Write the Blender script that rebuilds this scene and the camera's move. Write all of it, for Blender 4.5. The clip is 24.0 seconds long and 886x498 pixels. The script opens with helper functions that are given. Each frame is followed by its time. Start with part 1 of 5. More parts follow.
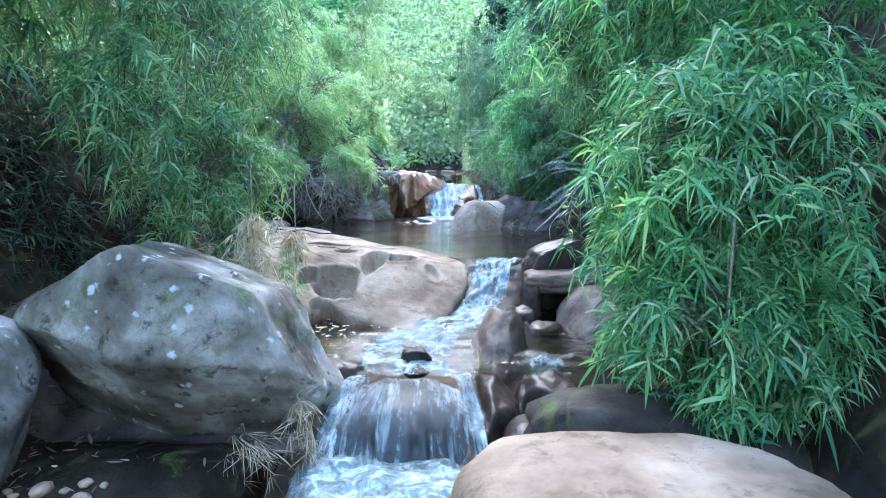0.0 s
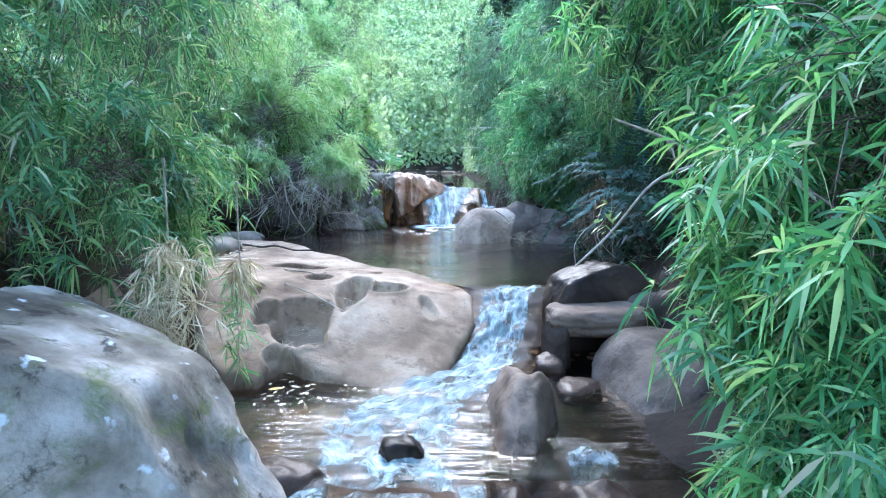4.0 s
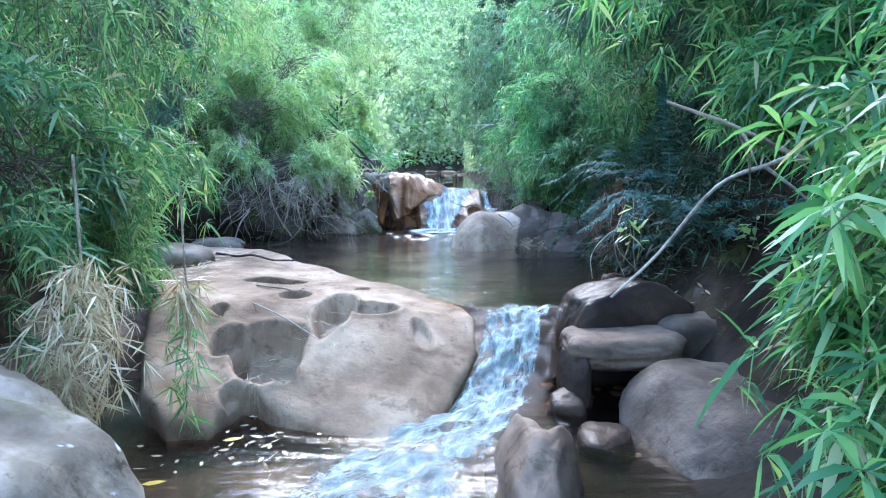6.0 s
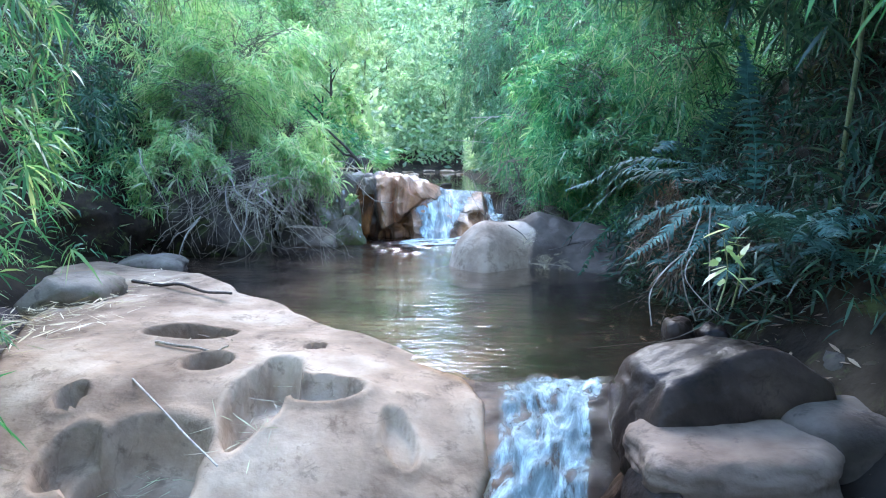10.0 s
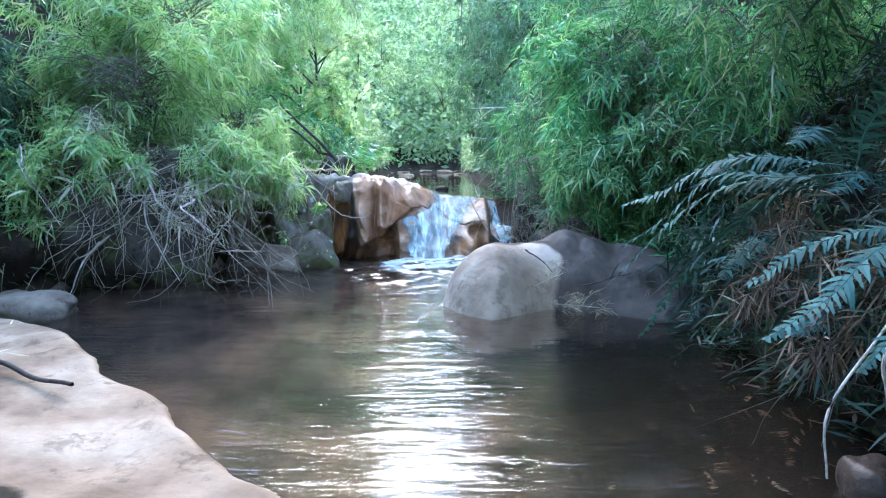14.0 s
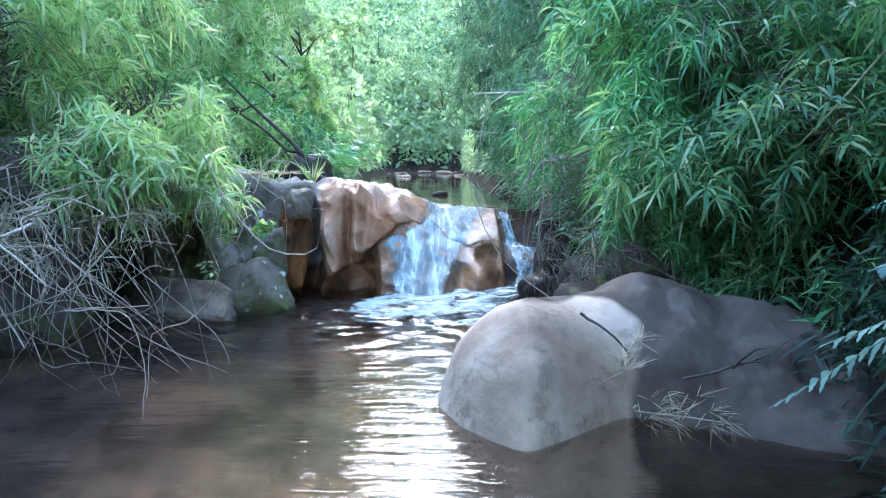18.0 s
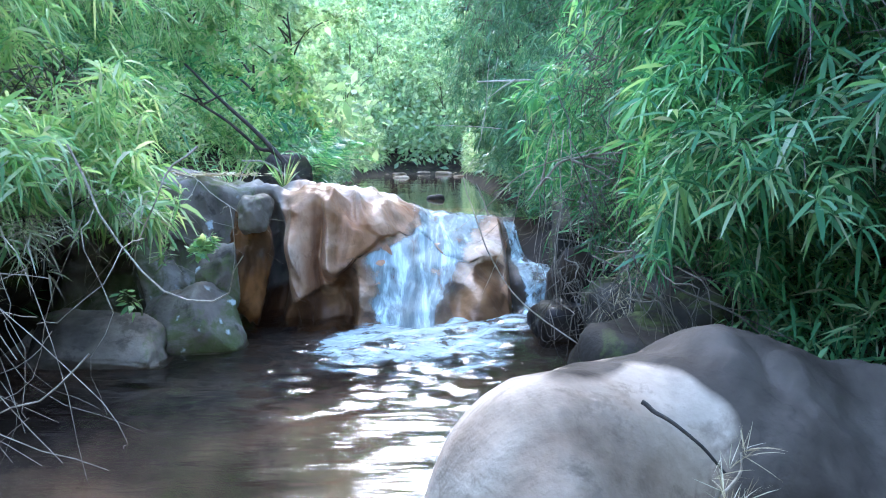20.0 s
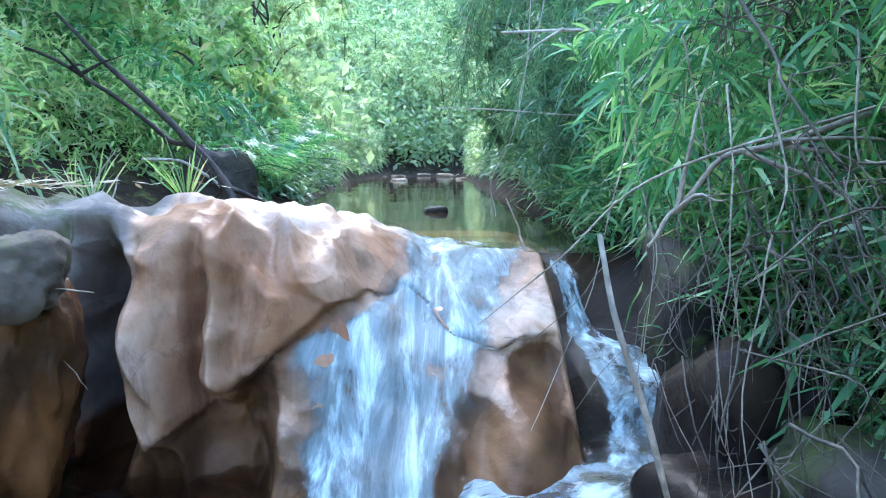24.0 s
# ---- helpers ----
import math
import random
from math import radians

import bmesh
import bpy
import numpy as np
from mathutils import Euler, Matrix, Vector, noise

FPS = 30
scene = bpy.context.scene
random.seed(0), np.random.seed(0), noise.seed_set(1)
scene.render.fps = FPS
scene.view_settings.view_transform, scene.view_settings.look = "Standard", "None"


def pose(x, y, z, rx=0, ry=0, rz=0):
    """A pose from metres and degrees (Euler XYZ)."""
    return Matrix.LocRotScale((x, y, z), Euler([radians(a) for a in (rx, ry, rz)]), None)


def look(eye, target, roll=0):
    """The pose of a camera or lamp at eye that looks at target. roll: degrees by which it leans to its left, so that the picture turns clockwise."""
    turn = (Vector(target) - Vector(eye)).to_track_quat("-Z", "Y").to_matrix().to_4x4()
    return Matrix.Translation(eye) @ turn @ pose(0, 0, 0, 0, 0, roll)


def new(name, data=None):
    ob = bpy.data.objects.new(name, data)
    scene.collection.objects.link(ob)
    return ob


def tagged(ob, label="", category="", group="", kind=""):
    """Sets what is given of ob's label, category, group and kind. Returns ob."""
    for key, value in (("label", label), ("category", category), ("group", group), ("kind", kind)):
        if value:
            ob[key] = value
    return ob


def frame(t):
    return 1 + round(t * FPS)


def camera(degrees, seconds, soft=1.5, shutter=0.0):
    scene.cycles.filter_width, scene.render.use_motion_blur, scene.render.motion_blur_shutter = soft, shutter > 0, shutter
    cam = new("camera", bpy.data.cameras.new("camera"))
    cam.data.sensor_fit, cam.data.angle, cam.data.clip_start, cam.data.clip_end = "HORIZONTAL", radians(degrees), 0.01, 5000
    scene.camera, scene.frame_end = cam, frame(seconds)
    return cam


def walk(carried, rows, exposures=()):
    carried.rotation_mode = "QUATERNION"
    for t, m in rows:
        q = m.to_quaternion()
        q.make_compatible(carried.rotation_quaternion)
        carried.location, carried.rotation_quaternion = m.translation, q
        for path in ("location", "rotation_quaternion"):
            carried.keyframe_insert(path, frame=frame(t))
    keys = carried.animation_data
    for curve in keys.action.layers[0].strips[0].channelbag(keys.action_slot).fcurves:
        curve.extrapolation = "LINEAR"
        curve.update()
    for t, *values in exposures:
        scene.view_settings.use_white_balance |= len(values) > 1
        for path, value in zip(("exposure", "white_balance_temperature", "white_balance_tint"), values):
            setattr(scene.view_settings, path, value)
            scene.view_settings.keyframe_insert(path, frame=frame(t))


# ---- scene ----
cam = camera(71, 24.0, soft=1.1)
PATH = [
    (0.0, pose(0.000, 0.000, 0.847, 82.57, 0, 0.04)),
    (2.0, pose(0.010, 0.622, 0.862, 82.58, 0, 0.09)),
    (5.0, pose(0.022, 1.583, 0.877, 82.56, 0, 0.15)),
    (7.0, pose(0.048, 2.262, 0.867, 82.54, 0, 0.16)),
    (8.0, pose(0.055, 2.600, 0.864, 82.53, 0, 0.14)),
    (10.0, pose(0.060, 3.325, 0.867, 82.48, 0, 0.06)),
    (12.5, pose(0.083, 4.280, 0.872, 82.46, 0, -0.07)),
    (14.0, pose(0.100, 4.859, 0.882, 82.45, 0, -0.14)),
    (17.0, pose(0.108, 6.080, 0.893, 82.48, 0, -0.17)),
    (18.5, pose(0.133, 6.735, 0.889, 82.50, 0, -0.15)),
    (21.0, pose(0.185, 7.805, 0.894, 82.57, 0, -0.08)),
    (22.5, pose(0.181, 8.530, 0.898, 82.62, 0, -0.03)),
    (24.0, pose(0.160, 9.264, 0.894, 82.70, 0, -0.03)),
]
walk(cam, PATH, [(0.0, 4.08, 5880, 12), (24.0, 4.08, 5880, 12)])

# ---- light ----
world = bpy.data.worlds.new("sky")
scene.world = world
world.use_nodes = True
wn = world.node_tree
sky = wn.nodes.new("ShaderNodeTexSky")
sky.sky_type, sky.sun_disc = "NISHITA", False
sky.sun_elevation, sky.sun_rotation = radians(40), radians(-4)
sky.dust_density = 0.3
wn.nodes["Background"].inputs["Strength"].default_value = 0.15
wn.links.new(sky.outputs["Color"], wn.nodes["Background"].inputs["Color"])
sun = new("sun", bpy.data.lights.new("sun", "SUN"))
sun.data.energy, sun.data.angle, sun.data.color = 0.32, radians(25), (1.0, 0.95, 0.86)
sun.matrix_world = look((-0.55, 7.64, 6.43), (0, 0, 0))


# ---- materials ----
def nodes_of(name):
    m = bpy.data.materials.new(name)
    m.use_nodes = True
    nt = m.node_tree
    return m, nt, nt.nodes["Principled BSDF"]


def noise_node(nt, co, scale, detail=6, rough=0.6, distort=0.0):
    n = nt.nodes.new("ShaderNodeTexNoise")
    n.inputs["Scale"].default_value, n.inputs["Detail"].default_value = scale, detail
    n.inputs["Roughness"].default_value, n.inputs["Distortion"].default_value = rough, distort
    nt.links.new(co, n.inputs["Vector"])
    return n.outputs["Fac"]


def ramp(nt, fac, stops):
    r = nt.nodes.new("ShaderNodeValToRGB")
    r.color_ramp.elements[0].position, r.color_ramp.elements[1].position = stops[0][0], stops[-1][0]
    for p, c in stops[1:-1]:
        r.color_ramp.elements.new(p)
    for e, (p, c) in zip(r.color_ramp.elements, stops):
        e.position, e.color = p, (*c, 1) if len(c) == 3 else c
    nt.links.new(fac, r.inputs["Fac"])
    return r.outputs["Color"]


def mix(nt, fac, a, b, blend="MIX"):
    m = nt.nodes.new("ShaderNodeMix")
    m.data_type, m.blend_type = "RGBA", blend
    for sock, v in ((m.inputs[0], fac), (m.inputs[6], a), (m.inputs[7], b)):
        if isinstance(v, (int, float)):
            sock.default_value = v
        elif isinstance(v, tuple):
            sock.default_value = (*v, 1)
        else:
            nt.links.new(v, sock)
    return m.outputs[2]


def bump(nt, height, strength, dist, prev=None):
    b = nt.nodes.new("ShaderNodeBump")
    b.inputs["Strength"].default_value, b.inputs["Distance"].default_value = strength, dist
    nt.links.new(height, b.inputs["Height"])
    if prev is not None:
        nt.links.new(prev, b.inputs["Normal"])
    return b.outputs["Normal"]


def coords(nt):
    return nt.nodes.new("ShaderNodeNewGeometry").outputs["Position"]


G3 = lambda v: (v, v, v)


def stone(name, dark, mid, light, rough=0.75, lichen=0.0, moss=0.0, stain=0.35, wet=0.0, relief=0.025, streak=0.0, bank_shade=False, stain_shade=False, dusk=((0.10, 0.085, 0.07), (0.30, 0.265, 0.225))):
    m, nt, b = nodes_of(name)
    co = coords(nt)
    big, fine = noise_node(nt, co, 2.3, 5, 0.55, 0.15), noise_node(nt, co, 38, 4, 0.7)
    col = ramp(nt, big, [(0.36, dark), (0.5, mid), (0.64, light)])
    col = mix(nt, 0.18, col, ramp(nt, fine, [(0.3, G3(0.3)), (0.7, G3(0.7))]), "OVERLAY")
    soft = noise_node(nt, co, 5.0, 4, 0.5, 0.2)
    col = mix(nt, 0.36, col, ramp(nt, soft, [(0.35, G3(0.28)), (0.65, G3(0.72))]), "OVERLAY")
    blot = noise_node(nt, co, 7.5, 5, 0.7, 0.25)
    col = mix(nt, ramp(nt, blot, [(0.56, G3(0)), (0.64, G3(stain))]), col, tuple(0.45 * c for c in dark))
    wave = noise_node(nt, co, 1.9, 4, 0.6, 1.2)
    crack = ramp(nt, wave, [(0.478, G3(0)), (0.492, G3(0.3)), (0.506, G3(0))])
    col = mix(nt, mix(nt, 1.0, crack, ramp(nt, blot, [(0.42, G3(0)), (0.56, G3(1))]), "MULTIPLY"), col, tuple(0.3 * c for c in dark))
    if streak:
        mp = nt.nodes.new("ShaderNodeMapping")
        mp.inputs["Scale"].default_value = (5.5, 5.5, 0.7)
        nt.links.new(co, mp.inputs["Vector"])
        sk = noise_node(nt, mp.outputs[0], 1.6, 5, 0.65, 0.5)
        col = mix(nt, ramp(nt, sk, [(0.52, G3(0)), (0.60, G3(streak))]), col, (0.045, 0.026, 0.016))
        col = mix(nt, ramp(nt, noise_node(nt, mp.outputs[0], 2.7, 4, 0.6, 0.4), [(0.56, G3(0)), (0.66, G3(streak * 0.8))]), col, (0.26, 0.115, 0.04))
    if stain_shade:
        uv = nt.nodes.new("ShaderNodeUVMap")
        uv.uv_map = "UVMap"
        sp = nt.nodes.new("ShaderNodeSeparateXYZ")
        nt.links.new(uv.outputs["UV"], sp.inputs[0])
        rusty = ramp(nt, mix(nt, 0.3, sp.outputs["X"], noise_node(nt, co, 11, 5, 0.65, 0.4)), [(0.30, G3(0)), (0.42, G3(0.9))])
        col = mix(nt, rusty, col, ramp(nt, big, [(0.35, (0.025, 0.012, 0.007)), (0.5, (0.085, 0.037, 0.014)), (0.65, (0.19, 0.08, 0.022))]))
        # Second channel: grey rock on the ledge, painted shade on the bank rock.
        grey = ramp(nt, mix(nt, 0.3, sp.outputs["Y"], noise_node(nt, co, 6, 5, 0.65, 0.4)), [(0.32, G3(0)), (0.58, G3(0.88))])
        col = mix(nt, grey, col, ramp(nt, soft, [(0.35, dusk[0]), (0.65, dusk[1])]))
    if moss:
        ms = noise_node(nt, co, 4.1, 6, 0.7, 0.5)
        col = mix(nt, ramp(nt, ms, [(0.6 - 0.2 * moss, G3(0)), (0.72 - 0.2 * moss, G3(0.75))]), col, (0.085, 0.105, 0.03))
    if lichen:
        v = nt.nodes.new("ShaderNodeTexVoronoi")
        v.inputs["Scale"].default_value, v.inputs["Randomness"].default_value = 9, 1
        warp = mix(nt, 0.06, co, noise_colour(nt, co, 25), "ADD")
        nt.links.new(warp, v.inputs["Vector"])
        gate = noise_node(nt, co, 1.7, 3, 0.5)
        dist = mix(nt, 0.45, v.outputs["Distance"], noise_node(nt, co, 6.0, 5, 0.7, 0.6))
        spots = ramp(nt, dist, [(0.27, G3(0.95)), (0.33, G3(0))])
        spots = mix(nt, 1.0, spots, ramp(nt, gate, [(0.52 - 0.1 * lichen, G3(0)), (0.56 - 0.1 * lichen, G3(1))]), "MULTIPLY")
        col = mix(nt, spots, col, (0.46, 0.48, 0.46))
    # Bed darkened to the right, painting the bank's shade onto the pool floor.
    if bank_shade:
        sx = nt.nodes.new("ShaderNodeSeparateXYZ")
        nt.links.new(co, sx.inputs[0])
        shade_mix = mix(nt, 0.5, sx.outputs["X"], noise_node(nt, co, 1.4, 4, 0.6, 0.5))
        col = mix(nt, ramp(nt, shade_mix, [(0.36, G3(0)), (0.66, G3(0.9))]), col, (0.012, 0.010, 0.008))
    nt.links.new(col, b.inputs["Base Color"])
    nt.links.new(ramp(nt, fine, [(0.3, G3(max(rough - 0.15, 0.05))), (0.7, G3(rough))]), b.inputs["Roughness"])
    b.inputs["Specular IOR Level"].default_value = 0.07
    b.inputs["Coat Weight"].default_value, b.inputs["Coat Roughness"].default_value = wet * 0.5, 0.3
    n = bump(nt, big, 0.5, relief * 2)
    n = bump(nt, noise_node(nt, co, 9, 5, 0.6), 0.45, relief, n)
    nt.links.new(bump(nt, noise_node(nt, co, 70, 4, 0.7), 0.3, relief * 0.15, n), b.inputs["Normal"])
    return m


def noise_colour(nt, co, scale):
    n = nt.nodes.new("ShaderNodeTexNoise")
    n.inputs["Scale"].default_value = scale
    nt.links.new(co, n.inputs["Vector"])
    return n.outputs["Color"]


def leaf_material(name, stops, rough=0.42, through_light=0.5):
    m, nt, b = nodes_of(name)
    g = nt.nodes.new("ShaderNodeNewGeometry")
    col = ramp(nt, g.outputs["Random Per Island"], stops)
    col = mix(nt, 0.5, col, ramp(nt, noise_node(nt, g.outputs["Position"], 1.6, 3), [(0.35, G3(0.3)), (0.65, G3(0.7))]), "OVERLAY")
    nt.links.new(col, b.inputs["Base Color"])
    b.inputs["Roughness"].default_value = rough
    t = nt.nodes.new("ShaderNodeBsdfTranslucent")
    nt.links.new(mix(nt, 1.0, col, (1.0, 1.0, 0.6), "MULTIPLY"), t.inputs["Color"])
    s = nt.nodes.new("ShaderNodeMixShader")
    s.inputs[0].default_value = through_light
    nt.links.new(b.outputs[0], s.inputs[1])
    nt.links.new(t.outputs[0], s.inputs[2])
    nt.links.new(s.outputs[0], nt.nodes["Material Output"].inputs["Surface"])
    return m


def bark_material(name, a, c, rough=0.8):
    m, nt, b = nodes_of(name)
    co = coords(nt)
    col = mix(nt, 0.6, ramp(nt, noise_node(nt, co, 9, 5), [(0.35, a), (0.65, c)]), ramp(nt, noise_node(nt, co, 70, 4), [(0.3, G3(0.2)), (0.7, G3(0.8))]), "OVERLAY")
    nt.links.new(col, b.inputs["Base Color"])
    b.inputs["Roughness"].default_value = rough
    nt.links.new(bump(nt, noise_node(nt, co, 60, 5, 0.7), 0.6, 0.006), b.inputs["Normal"])
    return m


def water_material(name, tint, ripple, scale, rough=0.02):
    m, nt, b = nodes_of(name)
    co = coords(nt)
    b.inputs["Base Color"].default_value = (*tint, 1)
    b.inputs["Transmission Weight"].default_value, b.inputs["IOR"].default_value, b.inputs["Roughness"].default_value = 1, 1.33, rough
    mp = nt.nodes.new("ShaderNodeMapping")
    mp.inputs["Scale"].default_value = (0.24, 1.1, 1)
    nt.links.new(co, mp.inputs["Vector"])
    n = bump(nt, noise_node(nt, mp.outputs[0], scale, 3, 0.5, 0.6), ripple, 0.02)
    nt.links.new(bump(nt, noise_node(nt, mp.outputs[0], scale * 3.7, 2, 0.5, 0.4), ripple * 0.9, 0.006, n), b.inputs["Normal"])
    return m


def white_water(name, su, sv, low, high, tint, most=0.9, film=True, tail=0.8, grain_low=0.55, grain_high=2.5):
    """Broken running water: clear film where thin, white where air is beaten in, streaked along the flow, thinning to its edges."""
    m, nt, b = nodes_of(name)
    uv = nt.nodes.new("ShaderNodeUVMap")
    uv.uv_map = "UVMap"
    uv = uv.outputs["UV"]
    mp = nt.nodes.new("ShaderNodeMapping")
    mp.inputs["Scale"].default_value = (su, sv, 1)
    nt.links.new(uv, mp.inputs["Vector"])
    a = noise_node(nt, mp.outputs[0], 1.0, 8, 0.72, 0.7)
    c = noise_node(nt, uv, 5, 4, 0.6, 0.5)
    f = mix(nt, 0.45, a, c)
    grain = noise_node(nt, mp.outputs[0], 0.8, 7, 0.68, 1.0)
    nt.links.new(ramp(nt, grain, [(0.36, tuple(grain_low * k for k in tint)), (0.5, tint), (0.64, tuple(grain_high * k for k in tint))]), b.inputs["Base Color"])
    b.inputs["Roughness"].default_value, b.inputs["Specular IOR Level"].default_value = 0.6, 0.08
    n = bump(nt, a, 0.9, 0.03)
    if film:
        clear = nt.nodes.new("ShaderNodeMixShader")
        seen, gloss, fr, half = (nt.nodes.new("ShaderNode" + k) for k in ("BsdfTransparent", "BsdfGlossy", "Fresnel", "Math"))
        seen.inputs["Color"].default_value, gloss.inputs["Roughness"].default_value = (0.80, 0.83, 0.85, 1), 0.3
        fr.inputs["IOR"].default_value, half.operation, half.inputs[1].default_value = 1.33, "MULTIPLY", 0.07
        nt.links.new(n, gloss.inputs["Normal"])
        nt.links.new(n, fr.inputs["Normal"])
        nt.links.new(fr.outputs[0], half.inputs[0])
        nt.links.new(half.outputs[0], clear.inputs[0])
        nt.links.new(seen.outputs[0], clear.inputs[1])
        nt.links.new(gloss.outputs[0], clear.inputs[2])
    else:
        clear = nt.nodes.new("ShaderNodeBsdfTransparent")
    nt.links.new(n, b.inputs["Normal"])
    e = nt.nodes.new("ShaderNodeUVMap")
    e.uv_map = "Edge"
    sep = nt.nodes.new("ShaderNodeSeparateXYZ")
    nt.links.new(e.outputs["UV"], sep.inputs[0])
    fade = mix(nt, 1.0, ramp(nt, sep.outputs["X"], [(0.0, G3(0)), (0.22, G3(1)), (0.78, G3(1)), (1.0, G3(0))]),
               ramp(nt, sep.outputs["Y"], [(0.0, G3(0.3)), (0.12, G3(1)), (0.6, G3(1)), (1.0, G3(tail))]), "MULTIPLY")
    fade = mix(nt, 0.85, G3(1.0), fade)
    f = mix(nt, 1.0, f, mix(nt, 0.75, G3(1.0), fade), "MULTIPLY")
    s = nt.nodes.new("ShaderNodeMixShader")
    nt.links.new(ramp(nt, f, [(low, G3(0)), (high, G3(most))]), s.inputs[0])
    nt.links.new(clear.outputs[0], s.inputs[1])
    nt.links.new(b.outputs[0], s.inputs[2])
    nt.links.new(s.outputs[0], nt.nodes["Material Output"].inputs["Surface"])
    return m


SANDSTONE = stone("pale_sandstone", (0.165, 0.108, 0.068), (0.285, 0.196, 0.128), (0.39, 0.29, 0.20), 0.8, stain=0.45)
TAN = stone("tan_sandstone", (0.20, 0.105, 0.055), (0.36, 0.215, 0.13), (0.50, 0.345, 0.24), 0.6, wet=0.05, stain=0.3, streak=0.35)
LEDGE = stone("fluted_tan_sandstone", (0.30, 0.14, 0.07), (0.46, 0.265, 0.16), (0.60, 0.43, 0.32), 0.5, wet=0.15, stain=0.3, streak=0.25, stain_shade=True)
GREY = stone("grey_lichen_stone", (0.06, 0.05, 0.036), (0.17, 0.145, 0.11), (0.38, 0.34, 0.285), 0.85, lichen=1.5, moss=0.3, stain=0.75, relief=0.035)
GREYBROWN = stone("grey_brown_stone", (0.065, 0.05, 0.037), (0.14, 0.108, 0.08), (0.22, 0.178, 0.135), 0.7, moss=0.2, stain=0.5)
OUTCROP = stone("weathered_outcrop_stone", (0.07, 0.056, 0.043), (0.16, 0.128, 0.10), (0.31, 0.265, 0.22), 0.75, lichen=0.6, moss=0.6, stain=0.6, relief=0.04)
RUST = stone("rusty_wet_sandstone", (0.020, 0.011, 0.007), (0.060, 0.029, 0.014), (0.15, 0.062, 0.02), 0.5, wet=0.15, stain=0.6)
# dusk: dark brown rock, taken darker still for shade under the foliage.
PALEROCK = stone("pale_smooth_sandstone", (0.22, 0.150, 0.10), (0.37, 0.27, 0.19), (0.48, 0.37, 0.275), 0.8, stain=0.35, stain_shade=True, dusk=((0.016, 0.013, 0.011), (0.06, 0.049, 0.041)))
BROWNROCK = stone("smooth_brown_rock", (0.09, 0.062, 0.045), (0.165, 0.116, 0.084), (0.24, 0.178, 0.132), 0.7, stain=0.45)
# GREYBROWN with its tone lowered, for right-hand rocks shaded by the bamboo.
RIVERSTONE = stone("brown_river_stone", (0.04, 0.030, 0.023), (0.085, 0.064, 0.049), (0.15, 0.118, 0.093), 0.6, stain=0.5)
WET = stone("wet_brown_stone", (0.015, 0.011, 0.009), (0.040, 0.027, 0.020), (0.08, 0.054, 0.038), 0.5, wet=0.12, stain=0.4)
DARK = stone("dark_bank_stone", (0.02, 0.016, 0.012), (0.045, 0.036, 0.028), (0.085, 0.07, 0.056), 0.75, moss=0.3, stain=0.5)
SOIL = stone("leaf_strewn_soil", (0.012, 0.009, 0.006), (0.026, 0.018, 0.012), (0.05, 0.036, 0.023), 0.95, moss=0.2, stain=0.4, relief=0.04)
BED = stone("silty_stream_bed", (0.06, 0.046, 0.04), (0.135, 0.105, 0.088), (0.225, 0.16, 0.115), 0.9, stain=0.5, bank_shade=True)
# Grass tone lightened to carry the bright haze of the far valley.
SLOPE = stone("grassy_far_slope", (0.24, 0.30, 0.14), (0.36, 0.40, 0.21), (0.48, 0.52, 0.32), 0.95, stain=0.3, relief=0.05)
BAMBOO = leaf_material("bamboo_leaf", [(0.0, (0.04, 0.17, 0.08)), (0.4, (0.11, 0.34, 0.14)), (0.75, (0.23, 0.50, 0.20)), (0.93, (0.40, 0.58, 0.27)), (1.0, (0.52, 0.50, 0.35))])
# Paler copy of the bamboo leaf, its colour carrying the backlight.
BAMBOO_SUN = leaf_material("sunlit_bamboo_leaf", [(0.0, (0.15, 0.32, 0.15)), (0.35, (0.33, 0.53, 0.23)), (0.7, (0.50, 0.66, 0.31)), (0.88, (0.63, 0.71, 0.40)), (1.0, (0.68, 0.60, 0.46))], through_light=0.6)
# Darker copy of the bamboo leaf, with the bank's shade in its colour.
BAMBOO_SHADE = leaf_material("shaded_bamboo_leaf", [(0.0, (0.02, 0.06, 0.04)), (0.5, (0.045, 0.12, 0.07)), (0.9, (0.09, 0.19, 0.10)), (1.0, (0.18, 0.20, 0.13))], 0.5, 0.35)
BAMBOO_COOL = leaf_material("bamboo_leaf_cool", [(0.0, (0.045, 0.16, 0.075)), (0.45, (0.11, 0.29, 0.125)), (0.8, (0.26, 0.45, 0.20)), (0.93, (0.42, 0.54, 0.27)), (1.0, (0.48, 0.46, 0.33))])
# Pale leaf tones with haze and sunlight mixed in, for the distance.
BRIGHT = leaf_material("hazy_far_leaf", [(0.0, (0.20, 0.34, 0.19)), (0.5, (0.36, 0.48, 0.30)), (1.0, (0.56, 0.64, 0.46))], through_light=0.68)
SHRUB = leaf_material("shrub_leaf", [(0.0, (0.06, 0.16, 0.09)), (0.6, (0.13, 0.28, 0.15)), (1.0, (0.27, 0.41, 0.24))])
# Near-black leaf tone, mainly to paint in shade on the banks.
DARKLEAF = leaf_material("shade_dark_leaf", [(0.0, (0.012, 0.032, 0.02)), (0.6, (0.025, 0.065, 0.037)), (1.0, (0.055, 0.11, 0.055))], 0.6, 0.3)
FERN = leaf_material("fern_leaf", [(0.0, (0.022, 0.070, 0.055)), (0.6, (0.040, 0.115, 0.092)), (1.0, (0.085, 0.20, 0.165))], 0.8, 0.2)
STRAW = leaf_material("dry_leaf", [(0.0, (0.34, 0.25, 0.14)), (0.5, (0.58, 0.47, 0.30)), (1.0, (0.74, 0.64, 0.46))], 0.7, 0.2)
